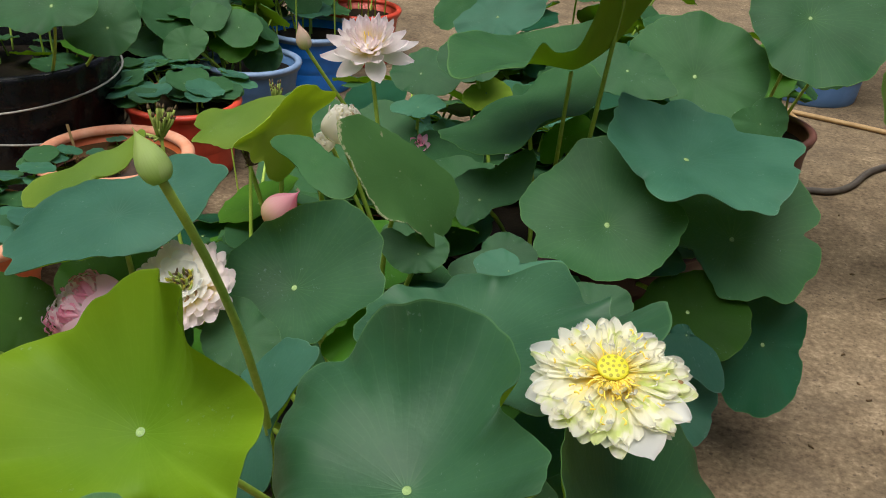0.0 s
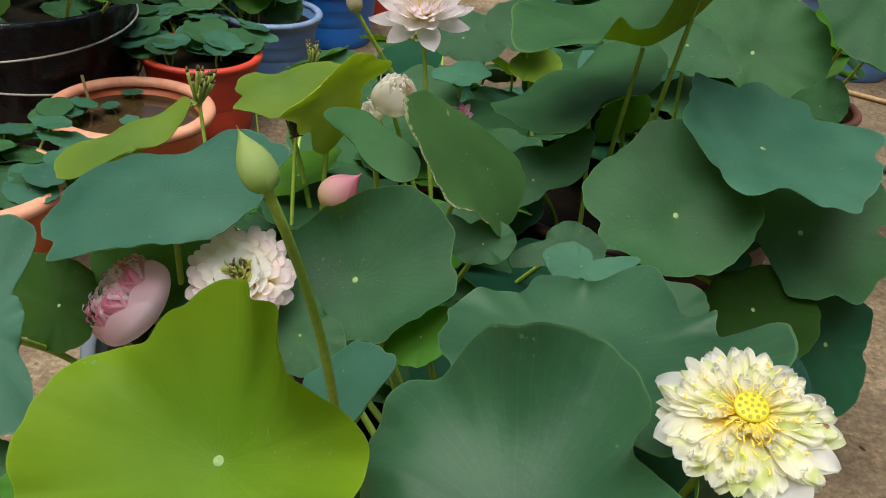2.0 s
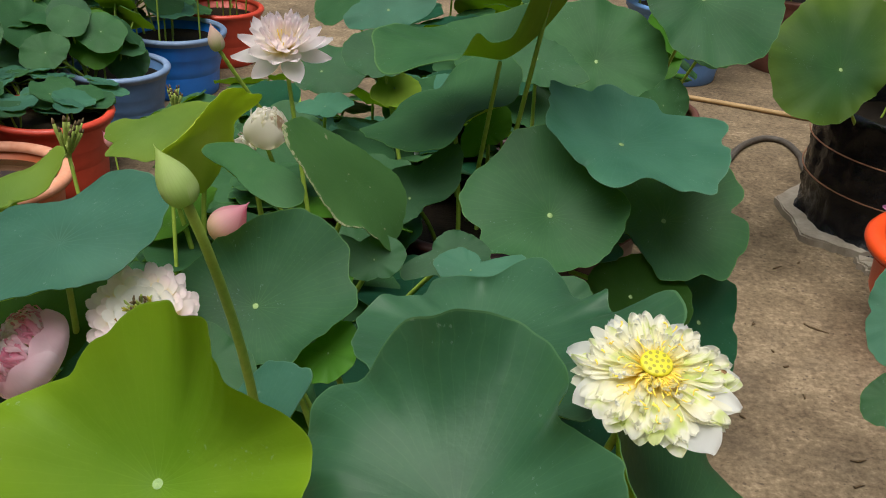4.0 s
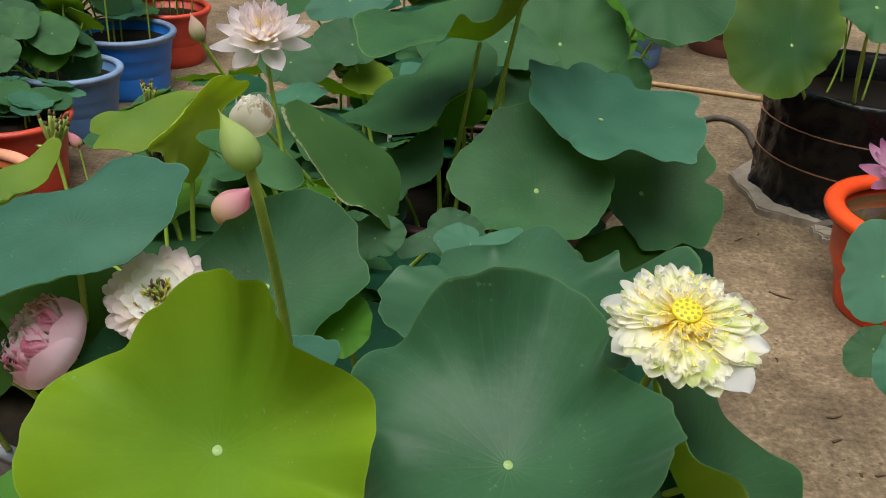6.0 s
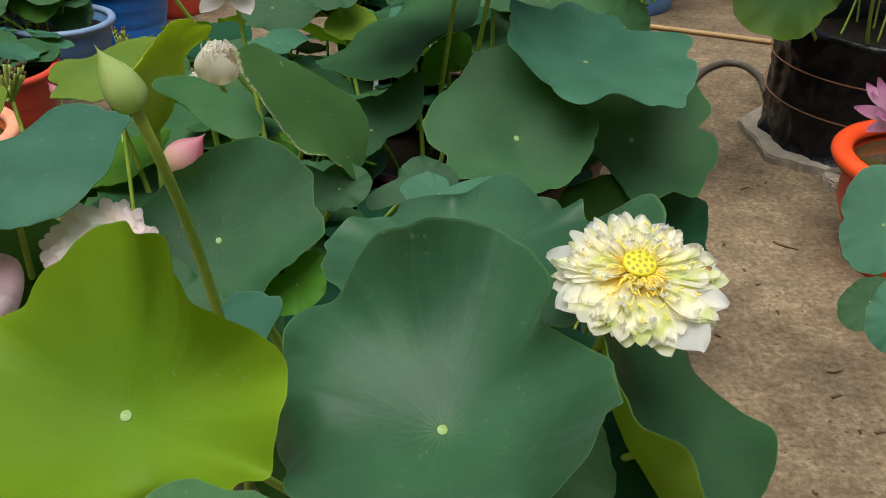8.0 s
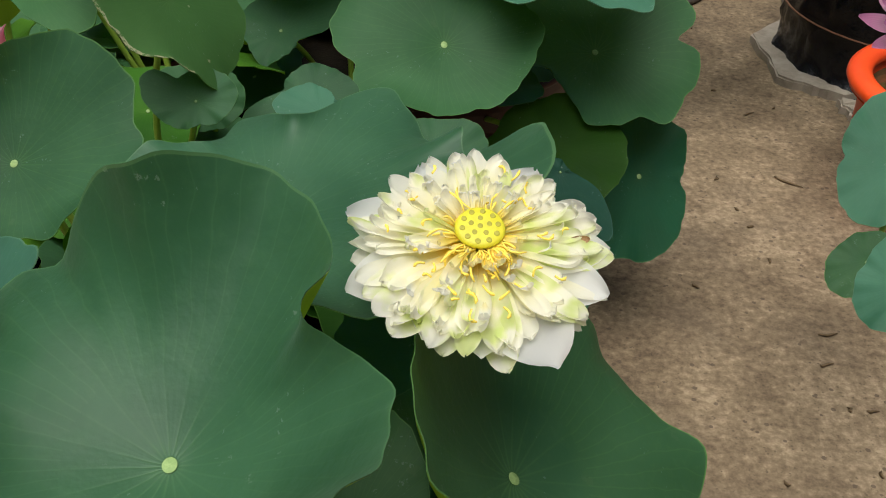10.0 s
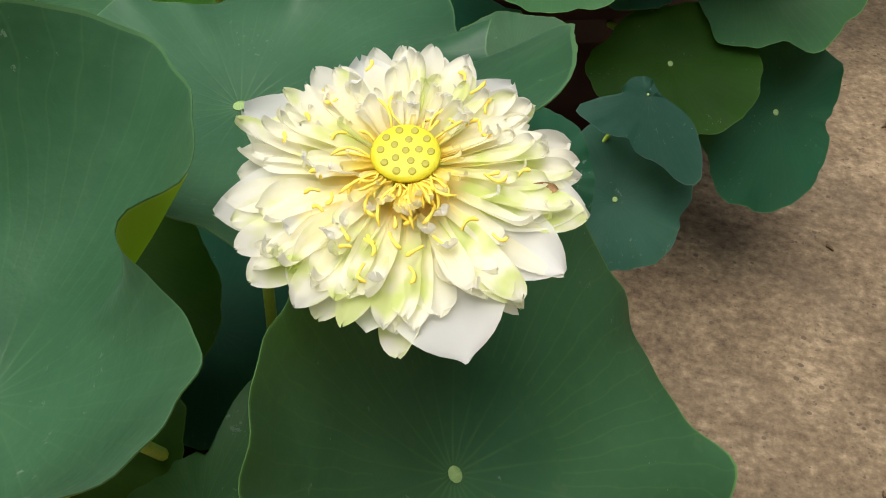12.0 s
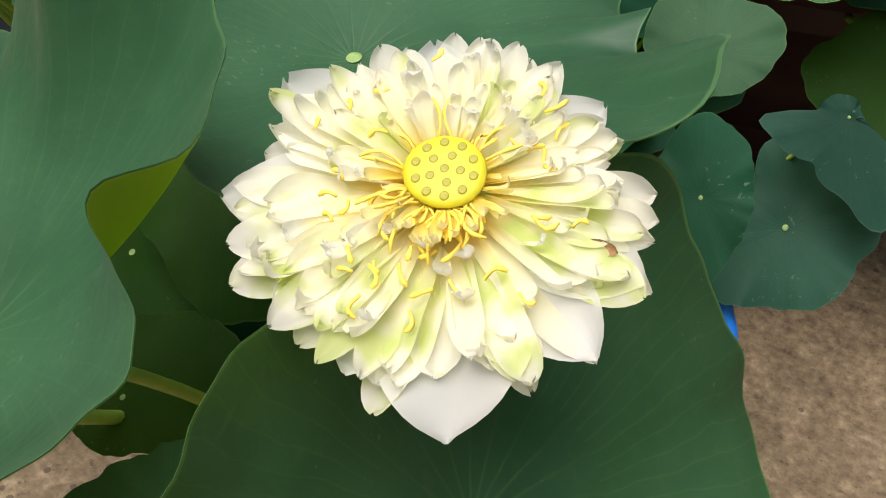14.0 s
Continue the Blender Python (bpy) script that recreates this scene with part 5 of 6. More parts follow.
def big_cream_flower(centre, nrm, R, foot):
    """A cream lotus: shingled strap petals on a flat disc, broad white guard petals under them, golden stamens round a yellow pod.
    centre: the pod's top."""
    rng = random.Random(5)
    root = thing("lotus_flower", centre, "cream-white many-petalled lotus with yellow seed pod", "flower", "lotus flowers")
    base = aim(nrm)
    receptacle(root, base, 0.195 * R, 0.24 * R)
    low = -0.205 * R
    for k, (w, ln, wd) in enumerate(((203, 1.22, 0.70), (240, 1.08, 0.48), (75, 1.04, 0.58), (112, 1.10, 0.52), (262, 1.02, 0.46), (150, 0.98, 0.5), (28, 0.84, 0.46), (322, 0.86, 0.46), (176, 1.0, 0.46))):
        sheet = petal_mesh(R * ln, R * wd, 0.10, 0.08, 0.06, CHALK, k, 0.60, 14, 8, 0.25, 0.58)
        place_petal("outer_petal", sheet, root, w, -1.5 + rng.uniform(-1.5, 1.5), 0.02 * R, low - 0.02 * R, base, rng.uniform(-5, 5))
    # (count, length, width, rise, hollow, ruffle, roll of the end, widest at)
    layers = (
        (23, 1.00, 0.205, -1.5, 0.06, 0.40, 0.10, 0.70),
        (25, 1.00, 0.190, 0.0, 0.08, 0.50, 0.20, 0.72),
        (26, 0.97, 0.170, 1.5, 0.12, 0.55, 0.30, 0.74),
        (25, 0.91, 0.150, 3.5, 0.12, 0.45, 0.25, 0.75),
        (23, 0.80, 0.130, 6.0, 0.14, 0.50, 0.40, 0.76),
        (20, 0.66, 0.110, 9.0, 0.16, 0.55, 0.60, 0.78),
        (15, 0.50, 0.090, 13.0, 0.18, 0.60, 0.80, 0.80),
    )
    for q, (count, ln, wd, rise, cup, ruf, tip, peak) in enumerate(layers):
        shapes = []
        for k in range(9):
            rolled = rng.random() < (0.15 if q < 2 else 0.45)
            shapes.append(petal_mesh(R * ln * rng.uniform(0.86, 1.06), R * wd * (0.75 if rolled else rng.uniform(0.95, 1.45)), (3.0 if rolled else 1.0) * cup + rng.uniform(-0.05, 0.06), rng.uniform(-0.10, 0.12), ruf * rng.uniform(0.6, 1.4), CREAM, 100 * q + k, rng.choice((0.0, 0.15, 0.3, 0.4, 0.5)), 14, 6, (2.6 if rolled else tip) * rng.uniform(0.3, 1.3), peak))
        for k in range(count):
            w = k * 360 / count + q * 8 + rng.uniform(-9, 9)
            back = math.cos(radians(w))
            if back < -0.1 and rng.random() < (0, 0, 0, 0.25, 0.6, 0.85, 0.9)[q]:
                continue
            place_petal("petal", shapes[rng.randrange(9)], root, w, rise + (4 + q) * max(0.0, back) + rng.uniform(-2.5, 3.5), (0.03 + 0.012 * q) * R, low + 0.012 * q * R, base, rng.uniform(-14, 14) * (1 + 0.35 * q), (0.99 - 0.23 * max(0.0, back) + 0.07 * max(0.0, -back)) * rng.uniform(0.92 if q < 2 else 0.76, 1.06), rng.uniform(-11, 11))
    # small rolled petal ends and golden strap petals among the stamens
    knobs = [petal_mesh(R * rng.uniform(0.17, 0.26), R * 0.085, 0.35, 0.5, 0.7, CHALK, 700 + k, 0.0, 10, 4, 3.2, 0.75) for k in range(5)]
    for k in range(24):
        place_petal("curled_petal", knobs[k % 5], root, rng.uniform(0, 360), rng.uniform(6, 26), R * rng.uniform(0.20, 0.62), -0.10 * R, base, rng.uniform(-40, 40), rng.uniform(0.7, 1.1))
    golden = [petal_mesh(R * rng.uniform(0.14, 0.28), R * 0.05, 0.3, 0.15, 0.7, GOLD, 900 + k, 0.2, 9, 3, 1.8, 0.7) for k in range(6)]
    for k in range(30):
        w = rng.uniform(0, 360) if k % 4 == 0 else rng.gauss(180, 48)
        place_petal("stamen_petal", golden[k % 6], root, w, rng.uniform(0, 30), 0.165 * R, -0.04 * R, base, rng.uniform(-40, 40), (0.85 - 0.3 * math.cos(radians(w))) * rng.uniform(0.7, 1.2))
    brown = petal_mesh(R * 0.26, R * 0.10, 0.3, 0.3, 0.5, FADED, 77, 0.2, 8, 4)
    place_petal("browned_petal", brown, root, -93, 4, 0.72 * R, -0.12 * R, base, 35, 0.6)
    for k in range(46):
        w = rng.uniform(0, 6.28) if k % 3 == 0 else rng.gauss(-1.6, 0.9)
        rise = radians(rng.uniform(-4, 46))
        way = (math.cos(w) * math.cos(rise), math.sin(w) * math.cos(rise), math.sin(rise))
        hair(root, base, (math.cos(w) * 0.18 * R, math.sin(w) * 0.19 * R, -0.02 * R), way, R * rng.uniform(0.10, 0.28), -0.25, rng.uniform(-0.5, 0.5), STAMEN, 0.0008)
    for k in range(34):
        w, d = rng.uniform(0, 6.28), R * rng.uniform(0.35, 0.72)
        a = w + rng.uniform(-1.5, 1.5)
        hair(root, base, (math.cos(w) * d, math.sin(w) * d, -0.045 * R), (math.cos(a), math.sin(a), 0.1), R * rng.uniform(0.06, 0.13), -0.1, rng.uniform(-0.6, 0.6), STAMEN, 0.0010)
    stalk(root, centre, foot, 0.006, start=base @ Vector((0, 0, low)))
    return root


def faded_flower(centre, nrm, R, foot, label):
    """A blown double lotus: flat pale petals, tight short ones at the edge, olive dry stamens in the middle."""
    rng = random.Random(14)
    root = thing("lotus_flower", centre, label, "flower", "lotus flowers")
    base = aim(nrm)
    rings = ((18, 0.30, 0.70, 0.30, -8, -0.18), (20, 0.42, 0.58, 0.24, -2, -0.13), (20, 0.42, 0.52, 0.22, 8, -0.10), (18, 0.36, 0.46, 0.22, 16, -0.08), (14, 0.20, 0.48, 0.30, 20, -0.06), (11, 0.08, 0.46, 0.34, 28, -0.05))
    for q, (count, r0, ln, wd, rise, z) in enumerate(rings):
        mat = CHALK if q > 3 else BLUSHWHITE
        shapes = [petal_mesh(R * ln, R * wd * rng.uniform(0.85, 1.15), 0.10, 0.2, 0.25, mat, 300 + 10 * q + k, 0.25, 8, 4, 0.6, 0.66) for k in range(4)]
        for k in range(count):
            place_petal("petal", shapes[rng.randrange(4)], root, k * 360 / count + q * 13 + rng.uniform(-7, 7), rise + rng.uniform(-5, 6), r0 * R, z * R, base, rng.uniform(-12, 12), rng.uniform(0.85, 1.08))
    for k in range(46):
        w, rise = rng.uniform(0, 6.28), radians(rng.uniform(45, 88))
        way = (math.cos(w) * math.cos(rise), math.sin(w) * math.cos(rise), math.sin(rise))
        a, d = rng.uniform(0, 6.28), R * 0.15 * math.sqrt(rng.random())
        hair(root, base, (d * math.cos(a), d * math.sin(a), -0.1 * R), way, R * rng.uniform(0.22, 0.40), 0.0, rng.uniform(-0.5, 0.5), rng.choice((PODGREEN, PODGREEN, DRY, SEED)), 0.0016)
    for k in range(5):
        w = radians(200 + 30 * k)
        hair(root, base, (0.2 * R * math.cos(w), 0.2 * R * math.sin(w), 0), (math.cos(w), math.sin(w), 0.2), R * 0.24, 0.1, 0.5, FADED, 0.002)
    stalk(root, centre, foot, 0.0055, start=base @ Vector((0, 0, -0.15 * R)))
    return root


def cup_flower(centre, axis, R, H, shut, mats, foot, label, fringe, seed, tuft=None, stains=(), spread=1.0, slim=0.17):
    """A bowl of broad hollow petals with a frilled filling. centre: its base. shut: how far the rim closes in (0 open, 1 closed).
    fringe: (count, ring radius, height of the ring, length, rise, material)."""
    rng = random.Random(seed)
    root = thing("lotus_flower", centre, label, "flower", "lotus flowers")
    base = aim(axis)
    for k in range(8):
        inner = k % 2
        verts, uvs, faces = [], [], []
        nl, nw = 12, 8
        rr0 = R * (1.0 - 0.05 * inner)
        tall = H * rng.uniform(0.94, 1.06)
        for i in range(nl + 1):
            f = i / nl
            r = rr0 * (math.sin(min(1.0, f * 1.5) * math.pi / 2) ** 0.8) * (1 - shut * max(0.0, (f - 0.55) / 0.45) ** 1.8)
            half = 0.56 * spread * (1 - 0.92 * max(0.0, (f - 0.6) / 0.4) ** 2.4)
            for j in range(nw + 1):
                s = 2 * j / nw - 1
                w = k * math.pi / 4 + s * half
                verts.append((r * math.cos(w), r * math.sin(w), tall * f ** 1.35))
                uvs.append((j / nw, f))
        q = nw + 1
        for i in range(nl):
            for j in range(nw):
                a = i * q + j
                faces.append((a, a + 1, a + q + 1, a + q))
        child("petal", mesh_of("bowl_petal", verts, faces, [mats[k in stains]], None, uvs), root, "browned petal" if k in stains else "", base)
    for q, (count, ring, height, ln, rise, mat) in enumerate(fringe):
        shapes = [petal_mesh(R * ln, R * slim * rng.uniform(0.8, 1.2), 0.3, 0.4, 0.8, mat, seed * 40 + q * 5 + k, 0.0, 7, 3, 1.4, 0.75) for k in range(4)]
        for k in range(count):
            place_petal("frill", shapes[rng.randrange(4)], root, k * 360 / count + rng.uniform(-8, 8), rise + rng.uniform(-10, 10), ring * R * rng.uniform(0.93, 1.05), height * H, base, rng.uniform(-40, 40), rng.uniform(0.8, 1.15))
    if tuft:
        for k in range(30):
            w, rise = rng.uniform(0, 6.28), radians(rng.uniform(50, 88))
            way = (math.cos(w) * math.cos(rise), math.sin(w) * math.cos(rise), math.sin(rise))
            hair(root, base, (0.2 * R * math.cos(w), 0.2 * R * math.sin(w), 0.5 * H), way, R * rng.uniform(0.4, 0.6), 0, rng.uniform(-0.4, 0.4), tuft, 0.0018)
    if foot is not None:
        stalk(root, centre, foot, 0.0055, start=base @ Vector((0, 0, 0.003)))
    return root


def double_flower(centre, nrm, R, mats, foot, label, rings, seed, pod=0.14, sag=(0, 0, 0), stamens=16, low=-0.12, width=0.42):
    """rings: (count, rise, length, width, cup, curl, ruffle, index of material)."""
    rng = random.Random(seed)
    root = thing("lotus_flower", centre, label, "flower", "lotus flowers")
    base = aim(nrm)
    if pod:
        receptacle(root, base, pod * R, 0.2 * R, holes=R > 0.07)
    for q, (count, rise, ln, wd, cup, curl, ruf, mi) in enumerate(rings):
        shapes = [petal_mesh(R * ln, R * wd, cup, curl, ruf, mats[mi], seed * 31 + q * 7 + k, 0.75, 9, 5, 0.3, 0.52) for k in range(3)]
        for k in range(count):
            place_petal("petal", shapes[rng.randrange(3)], root, k * 360 / count + q * 17 + rng.uniform(-9, 9), rise + rng.uniform(-6, 6), 0.06 * R, low * R + 0.01 * q * R, base, rng.uniform(-15, 15), rng.uniform(0.88, 1.08))
    for k in range(stamens):
        w, rise, ln = rng.uniform(0, 6.28), radians(rng.uniform(35, 75)), R * rng.uniform(0.2, 0.36)
        d = Vector((math.cos(w) * math.cos(rise), math.sin(w) * math.cos(rise), math.sin(rise)))
        s = Vector((math.cos(w), math.sin(w), 0)) * pod * R
        tube("stamen", [base @ (s + d * ln * f) for f in (0, 0.5, 1)], 0.0011, STAMEN, root, "", 5)
    if foot is not None:
        stalk(root, centre, foot, 0.0055, sag, start=base @ Vector((0, 0, low * R)))
    return root


def bud(centre, axis, length, radius, mat, foot, label, sag=(0, 0, 0), thick=0.005, stem_mat=None, seed=1):
    """A closed bud of overlapping hollow petals; centre is its base."""
    root = thing("lotus_bud", centre, label, "flower bud", "lotus buds")
    base = aim(axis)
    rng = random.Random(seed)
    for k in range(7):
        layer = k // 3
        verts, uvs, faces = [], [], []
        nl, nw = 12, 8
        span = 1.25 - 0.18 * layer
        r_l = radius * (0.90 + 0.05 * layer if k < 6 else 0.88)
        tall = length * (1.0 if layer != 2 else 0.62) * (1 - 0.12 * (k == 6))
        mid = k * 2.1 + 0.7 * layer
        for i in range(nl + 1):
            f = i / nl
            prof = math.sin(math.pi * (0.06 + 0.94 * f) ** 0.62) ** (0.8 + 0.9 * f * f) if f < 1 else 0.0
            if layer == 2:
                prof = math.sin(math.pi * (0.06 + 0.60 * f) ** 0.62) ** 0.85
            edge = (1 - f ** 3) if layer != 2 else (1 - f ** 2.2)
            for j in range(nw + 1):
                s = 2 * j / nw - 1
                w = mid + s * span * (0.25 + 0.75 * edge)
                rr = r_l * max(prof, 0.012) + (0.0015 if layer == 2 else 0)
                verts.append((rr * math.cos(w), rr * math.sin(w), tall * f))
                uvs.append((j / nw, f))
        q = nw + 1
        for i in range(nl):
            for j in range(nw):
                a = i * q + j
                faces.append((a, a + 1, a + q + 1, a + q))
        child("sepal" if layer == 2 else "petal", mesh_of("bud_petal", verts, faces, [mat], None, uvs), root, "", base)
    if foot is not None:
        stalk(root, centre, foot, thick, sag, stem_mat, start=base @ Vector((0, 0, 0.004)))
    return root


def spent_pod(centre, axis, size, foot, label, mat=None, sag=(0, 0, 0), stem=None):
    """A spent flower: a small bare pod in a sheaf of club-shaped stamens with dried brown ends."""
    rng = random.Random(int(size * 1000) + 3)
    root = thing("spent_flower", centre, label, "seed pod", "spent flowers")
    base = aim(axis)
    v, f = lathe([(0.16 * size, -0.25 * size), (0.22 * size, 0.1 * size), (0.32 * size, 0.5 * size), (0.27 * size, 0.56 * size), (0.001, 0.57 * size)], 18, 0.05, 2)
    child("seed_pod", mesh_of("spent_pod", v, f, [mat or PODGREEN]), root, "", base)
    for k in range(26):
        low = k >= 22
        w, rise, ln = rng.uniform(0, 6.28), radians(rng.uniform(-10, 25) if low else rng.uniform(60, 88)), size * (rng.uniform(0.5, 0.8) if low else rng.uniform(1.2, 1.9))
        d = Vector((math.cos(w) * math.cos(rise), math.sin(w) * math.cos(rise), math.sin(rise)))
        s = Vector((math.cos(w), math.sin(w), 0)) * 0.2 * size
        way = lambda q: base @ (s + d * ln * q + Vector((0, 0, 0.10 * ln * q * q)))
        g = size / 0.034
        tube("stamen", [way(q) for q in (0, 0.4, 0.75, 0.95)], [0.0018 * g, 0.0024 * g, 0.0033 * g, 0.0026 * g], mat or PODGREEN, root, "", 6)
        tube("stamen_tip", [way(q) for q in (0.93, 1.0, 1.08)], [0.0029 * g, 0.0026 * g, 0.0008 * g], DRY, root, "dried brown tip", 6)
    stalk(root, centre, foot, 0.0045, sag, stem or mat)
    return root


# ---- flowers and buds of the front tubs ----
big_cream_flower((0.375, 1.056, 0.825), (0.053, -0.37, 0.93), 0.088, (0.30, 1.27, 0.3))
faded_flower((-0.268, 1.320, 0.674), (-0.02, -0.60, 0.80), 0.079, (-0.12, 1.36, 0.3), "faded white-pink double lotus with dry olive stamens")
cup_flower((-0.390, 1.305, 0.580), (-0.71, -0.25, 0.65), 0.068, 0.068, 0.10, (BOWL, BOWL), (-0.36, 1.50, 0.2),
           "half-open pink lotus bowl with frilled rose centre",
           ((64, 0.78, 0.62, 0.62, 80, ROSE), (60, 0.70, 0.66, 0.66, 82, BOWL), (54, 0.62, 0.70, 0.66, 82, ROSE), (46, 0.53, 0.72, 0.66, 84, PINK), (38, 0.43, 0.74, 0.62, 86, PINK), (26, 0.32, 0.76, 0.56, 88, IVORY)), 4, PODGREEN, spread=1.35, slim=0.085)
cup_flower((-0.244, 1.998, 0.655), (0.06, -0.15, 1.0), 0.047, 0.078, 0.45, (IVORY, FADED), (-0.15, 2.1, 0.28),
           "closing ivory lotus with brown-stained petals",
           ((14, 0.62, 0.70, 0.50, 78, IVORY), (12, 0.42, 0.76, 0.50, 82, IVORY), (8, 0.2, 0.78, 0.5, 86, IVORY)), 6)
cup_flower((-0.288, 2.06, 0.618), (-0.5, -0.4, 0.5), 0.030, 0.036, 0.2, (IVORY, IVORY), (-0.16, 2.12, 0.28),
           "small white double lotus behind a stained bloom", ((12, 0.7, 0.6, 0.6, 50, IVORY), (10, 0.4, 0.7, 0.6, 65, IVORY)), 7)
double_flower((-0.245, 2.18, 0.812), (0.02, -0.46, 0.88), 0.092, (PINK, BLUSHWHITE), (-0.17, 2.16, 0.28),
              "pale pink double lotus with yellow centre on tall stalk",
              ((7, -18, 1.08, 0.5, 0.15, 0.3, 0.05, 0), (9, 4, 0.96, 0.46, 0.2, 0.5, 0.06, 0), (14, 24, 0.88, 0.28, 0.25, 0.5, 0.2, 1), (20, 42, 0.76, 0.18, 0.3, 0.4, 0.4, 1), (22, 58, 0.70, 0.13, 0.3, 0.3, 0.5, 1)), 8, pod=0.13)
double_flower((-0.248, 2.69, 0.41), (0.1, -0.7, 0.7), 0.036, (ROSE, ROSE), (-0.2, 2.7, 0.29),
              "small rose-pink lotus half hidden among leaves",
              ((8, 25, 1.1, 0.5, 0.2, 0.6, 0.1, 0), (9, 50, 0.9, 0.4, 0.2, 0.6, 0.2, 0), (8, 70, 0.7, 0.3, 0.2, 0.4, 0.3, 0)), 9, pod=0)
bud((-0.070, 0.928, 1.029), (-0.42, -0.05, 0.90), 0.058, 0.0170, BUDGREEN, (-0.075, 1.20, 0.32), "plump green lotus bud on a thick stalk", thick=0.0062, sag=(0.012, 0.045, 0.0), seed=2)
bud((-0.228, 1.562, 0.676), (0.62, 0.0, 0.70), 0.082, 0.0305, BUDPINK, (-0.02, 1.48, 0.32), "pink lotus bud resting above a leaf", seed=3)
bud((-0.352, 2.075, 0.822), (-0.25, -0.05, 0.95), 0.058, 0.0165, BUDPALE, (-0.1, 2.3, 0.36), "tall pale pink lotus bud with green tinge", sag=(-0.03, 0, 0.02), seed=4)
bud((-0.215, 2.66, 0.37), (0.2, -0.3, 0.9), 0.05, 0.016, BUDPINK, (-0.1, 2.6, 0.34), "small pink lotus bud among leaves", seed=5)
bud((-0.851, 2.755, 0.32), (-0.5, -0.1, 0.85), 0.055, 0.016, BUDPINK, (-0.80, 2.72, 0.0), "thin pink lotus bud beside a red tub", thick=0.003, seed=6)
spent_pod((-0.585, 1.861, 0.67), (0.1, 0, 1), 0.034, (-0.5, 1.80, 0.24), "spent lotus pod with green stamens on a stalk")
spent_pod((-0.542, 2.367, 0.585), (0.1, 0, 1), 0.026, (-0.45, 1.9, 0.24), "small spent yellow-green lotus pod")
spent_pod((-0.397, 1.872, 0.63), (0, 0, 1), 0.018, (-0.38, 1.80, 0.24), "dark dried lotus pod on thin stalk", DRY, stem=STEM)

double_flower((-1.50, 3.78, 0.42), (0.1, -0.6, 0.8), 0.040, (CHALK, IVORY), (-1.36, 3.84, 0.2),
              "small white double lotus above a dull blue pot", ((9, 5, 1.0, 0.5, 0.2, 0.4, 0.2, 0), (12, 28, 0.9, 0.4, 0.2, 0.4, 0.3, 0), (12, 50, 0.7, 0.3, 0.2, 0.4, 0.4, 1)), 15, pod=0)
bud((-1.263, 3.968, 0.36), (0.1, 0, 1), 0.05, 0.014, BUDPALE, (-1.25, 3.9, 0.2), "pale pink lotus bud over a dull blue pot", thick=0.003, seed=8)
double_flower((-0.20, 2.50, 0.47), (0.1, -0.7, 0.7), 0.034, (ROSE, ROSE), (-0.22, 2.66, 0.29),
              "small rose-pink lotus half hidden among leaves",
              ((8, 25, 1.1, 0.5, 0.2, 0.6, 0.1, 0), (9, 50, 0.9, 0.4, 0.2, 0.6, 0.2, 0), (8, 70, 0.7, 0.3, 0.2, 0.4, 0.3, 0)), 19, pod=0)

# ---- mauve lotus in the bright tub ----
double_flower((0.93, 1.72, 0.735), (-0.1, -0.35, 0.93), 0.072, (MAUVE, PINK), (1.30, 2.40, 0.24),
              "mauve-pink double lotus above a bright orange tub",
              ((8, -5, 1.05, 0.42, 0.15, 0.3, 0.05, 0), (11, 14, 0.98, 0.38, 0.2, 0.5, 0.08, 0), (14, 34, 0.85, 0.3, 0.25, 0.5, 0.15, 0), (14, 55, 0.7, 0.22, 0.3, 0.4, 0.3, 1)), 12, pod=0.12)


# ---- lower foliage that fills the tubs ----
def cluster(key, count, z0, z1, size, spread, mats, seed, shift=(0, 0), flat=30, thick=0.004, segs=40, pile=None):
    """Leaves of one pot, scattered over it."""
    rng = random.Random(seed)
    px, py, pz, pr = POTS[key]
    for k in range(count):
        w = rng.uniform(0, 6.28)
        d = spread * math.sqrt(rng.uniform(0.02, 1))
        r = size * rng.uniform(0.7, 1.25)
        radii = tuple(v * rng.uniform(0.93, 1.07) for v in ROUND)
        at = (px + shift[0] + d * math.cos(w), py + shift[1] + d * math.sin(w), rng.uniform(z0, z1))
        lotus_leaf("", at, rng.uniform(5, flat), math.degrees(math.atan2(math.cos(w), -math.sin(w))) + rng.uniform(-40, 40), r, radii, cup=rng.uniform(-0.05, 0.15), mat=rng.choice(mats), pot=key, wave=0.03, segs=segs, rings=8, thick=thick, pile=pile)


def heap_up(pile, name, label):
    """Join many far leaves into one object."""
    mats, verts, faces, idx, uvs = [], [], [], [], []
    for centre, *sheets in pile:
        for me in sheets:
            slots = []
            for m in me.materials:
                if m not in mats:
                    mats.append(m)
                slots.append(mats.index(m))
            base = len(verts)
            per = [(0.0, 0.0)] * len(me.vertices)
            if me.uv_layers:
                layer = me.uv_layers[0].data
                for loop in me.loops:
                    per[loop.vertex_index] = tuple(layer[loop.index].uv)
            verts += [v.co + centre for v in me.vertices]
            uvs += per
            for p in me.polygons:
                faces.append(tuple(base + k for k in p.vertices))
                idx.append(slots[p.material_index])
            bpy.data.meshes.remove(me)
    tagged(new(name, mesh_of(name, verts, faces, mats, idx, uvs)), label, "foliage", kind="stuff")


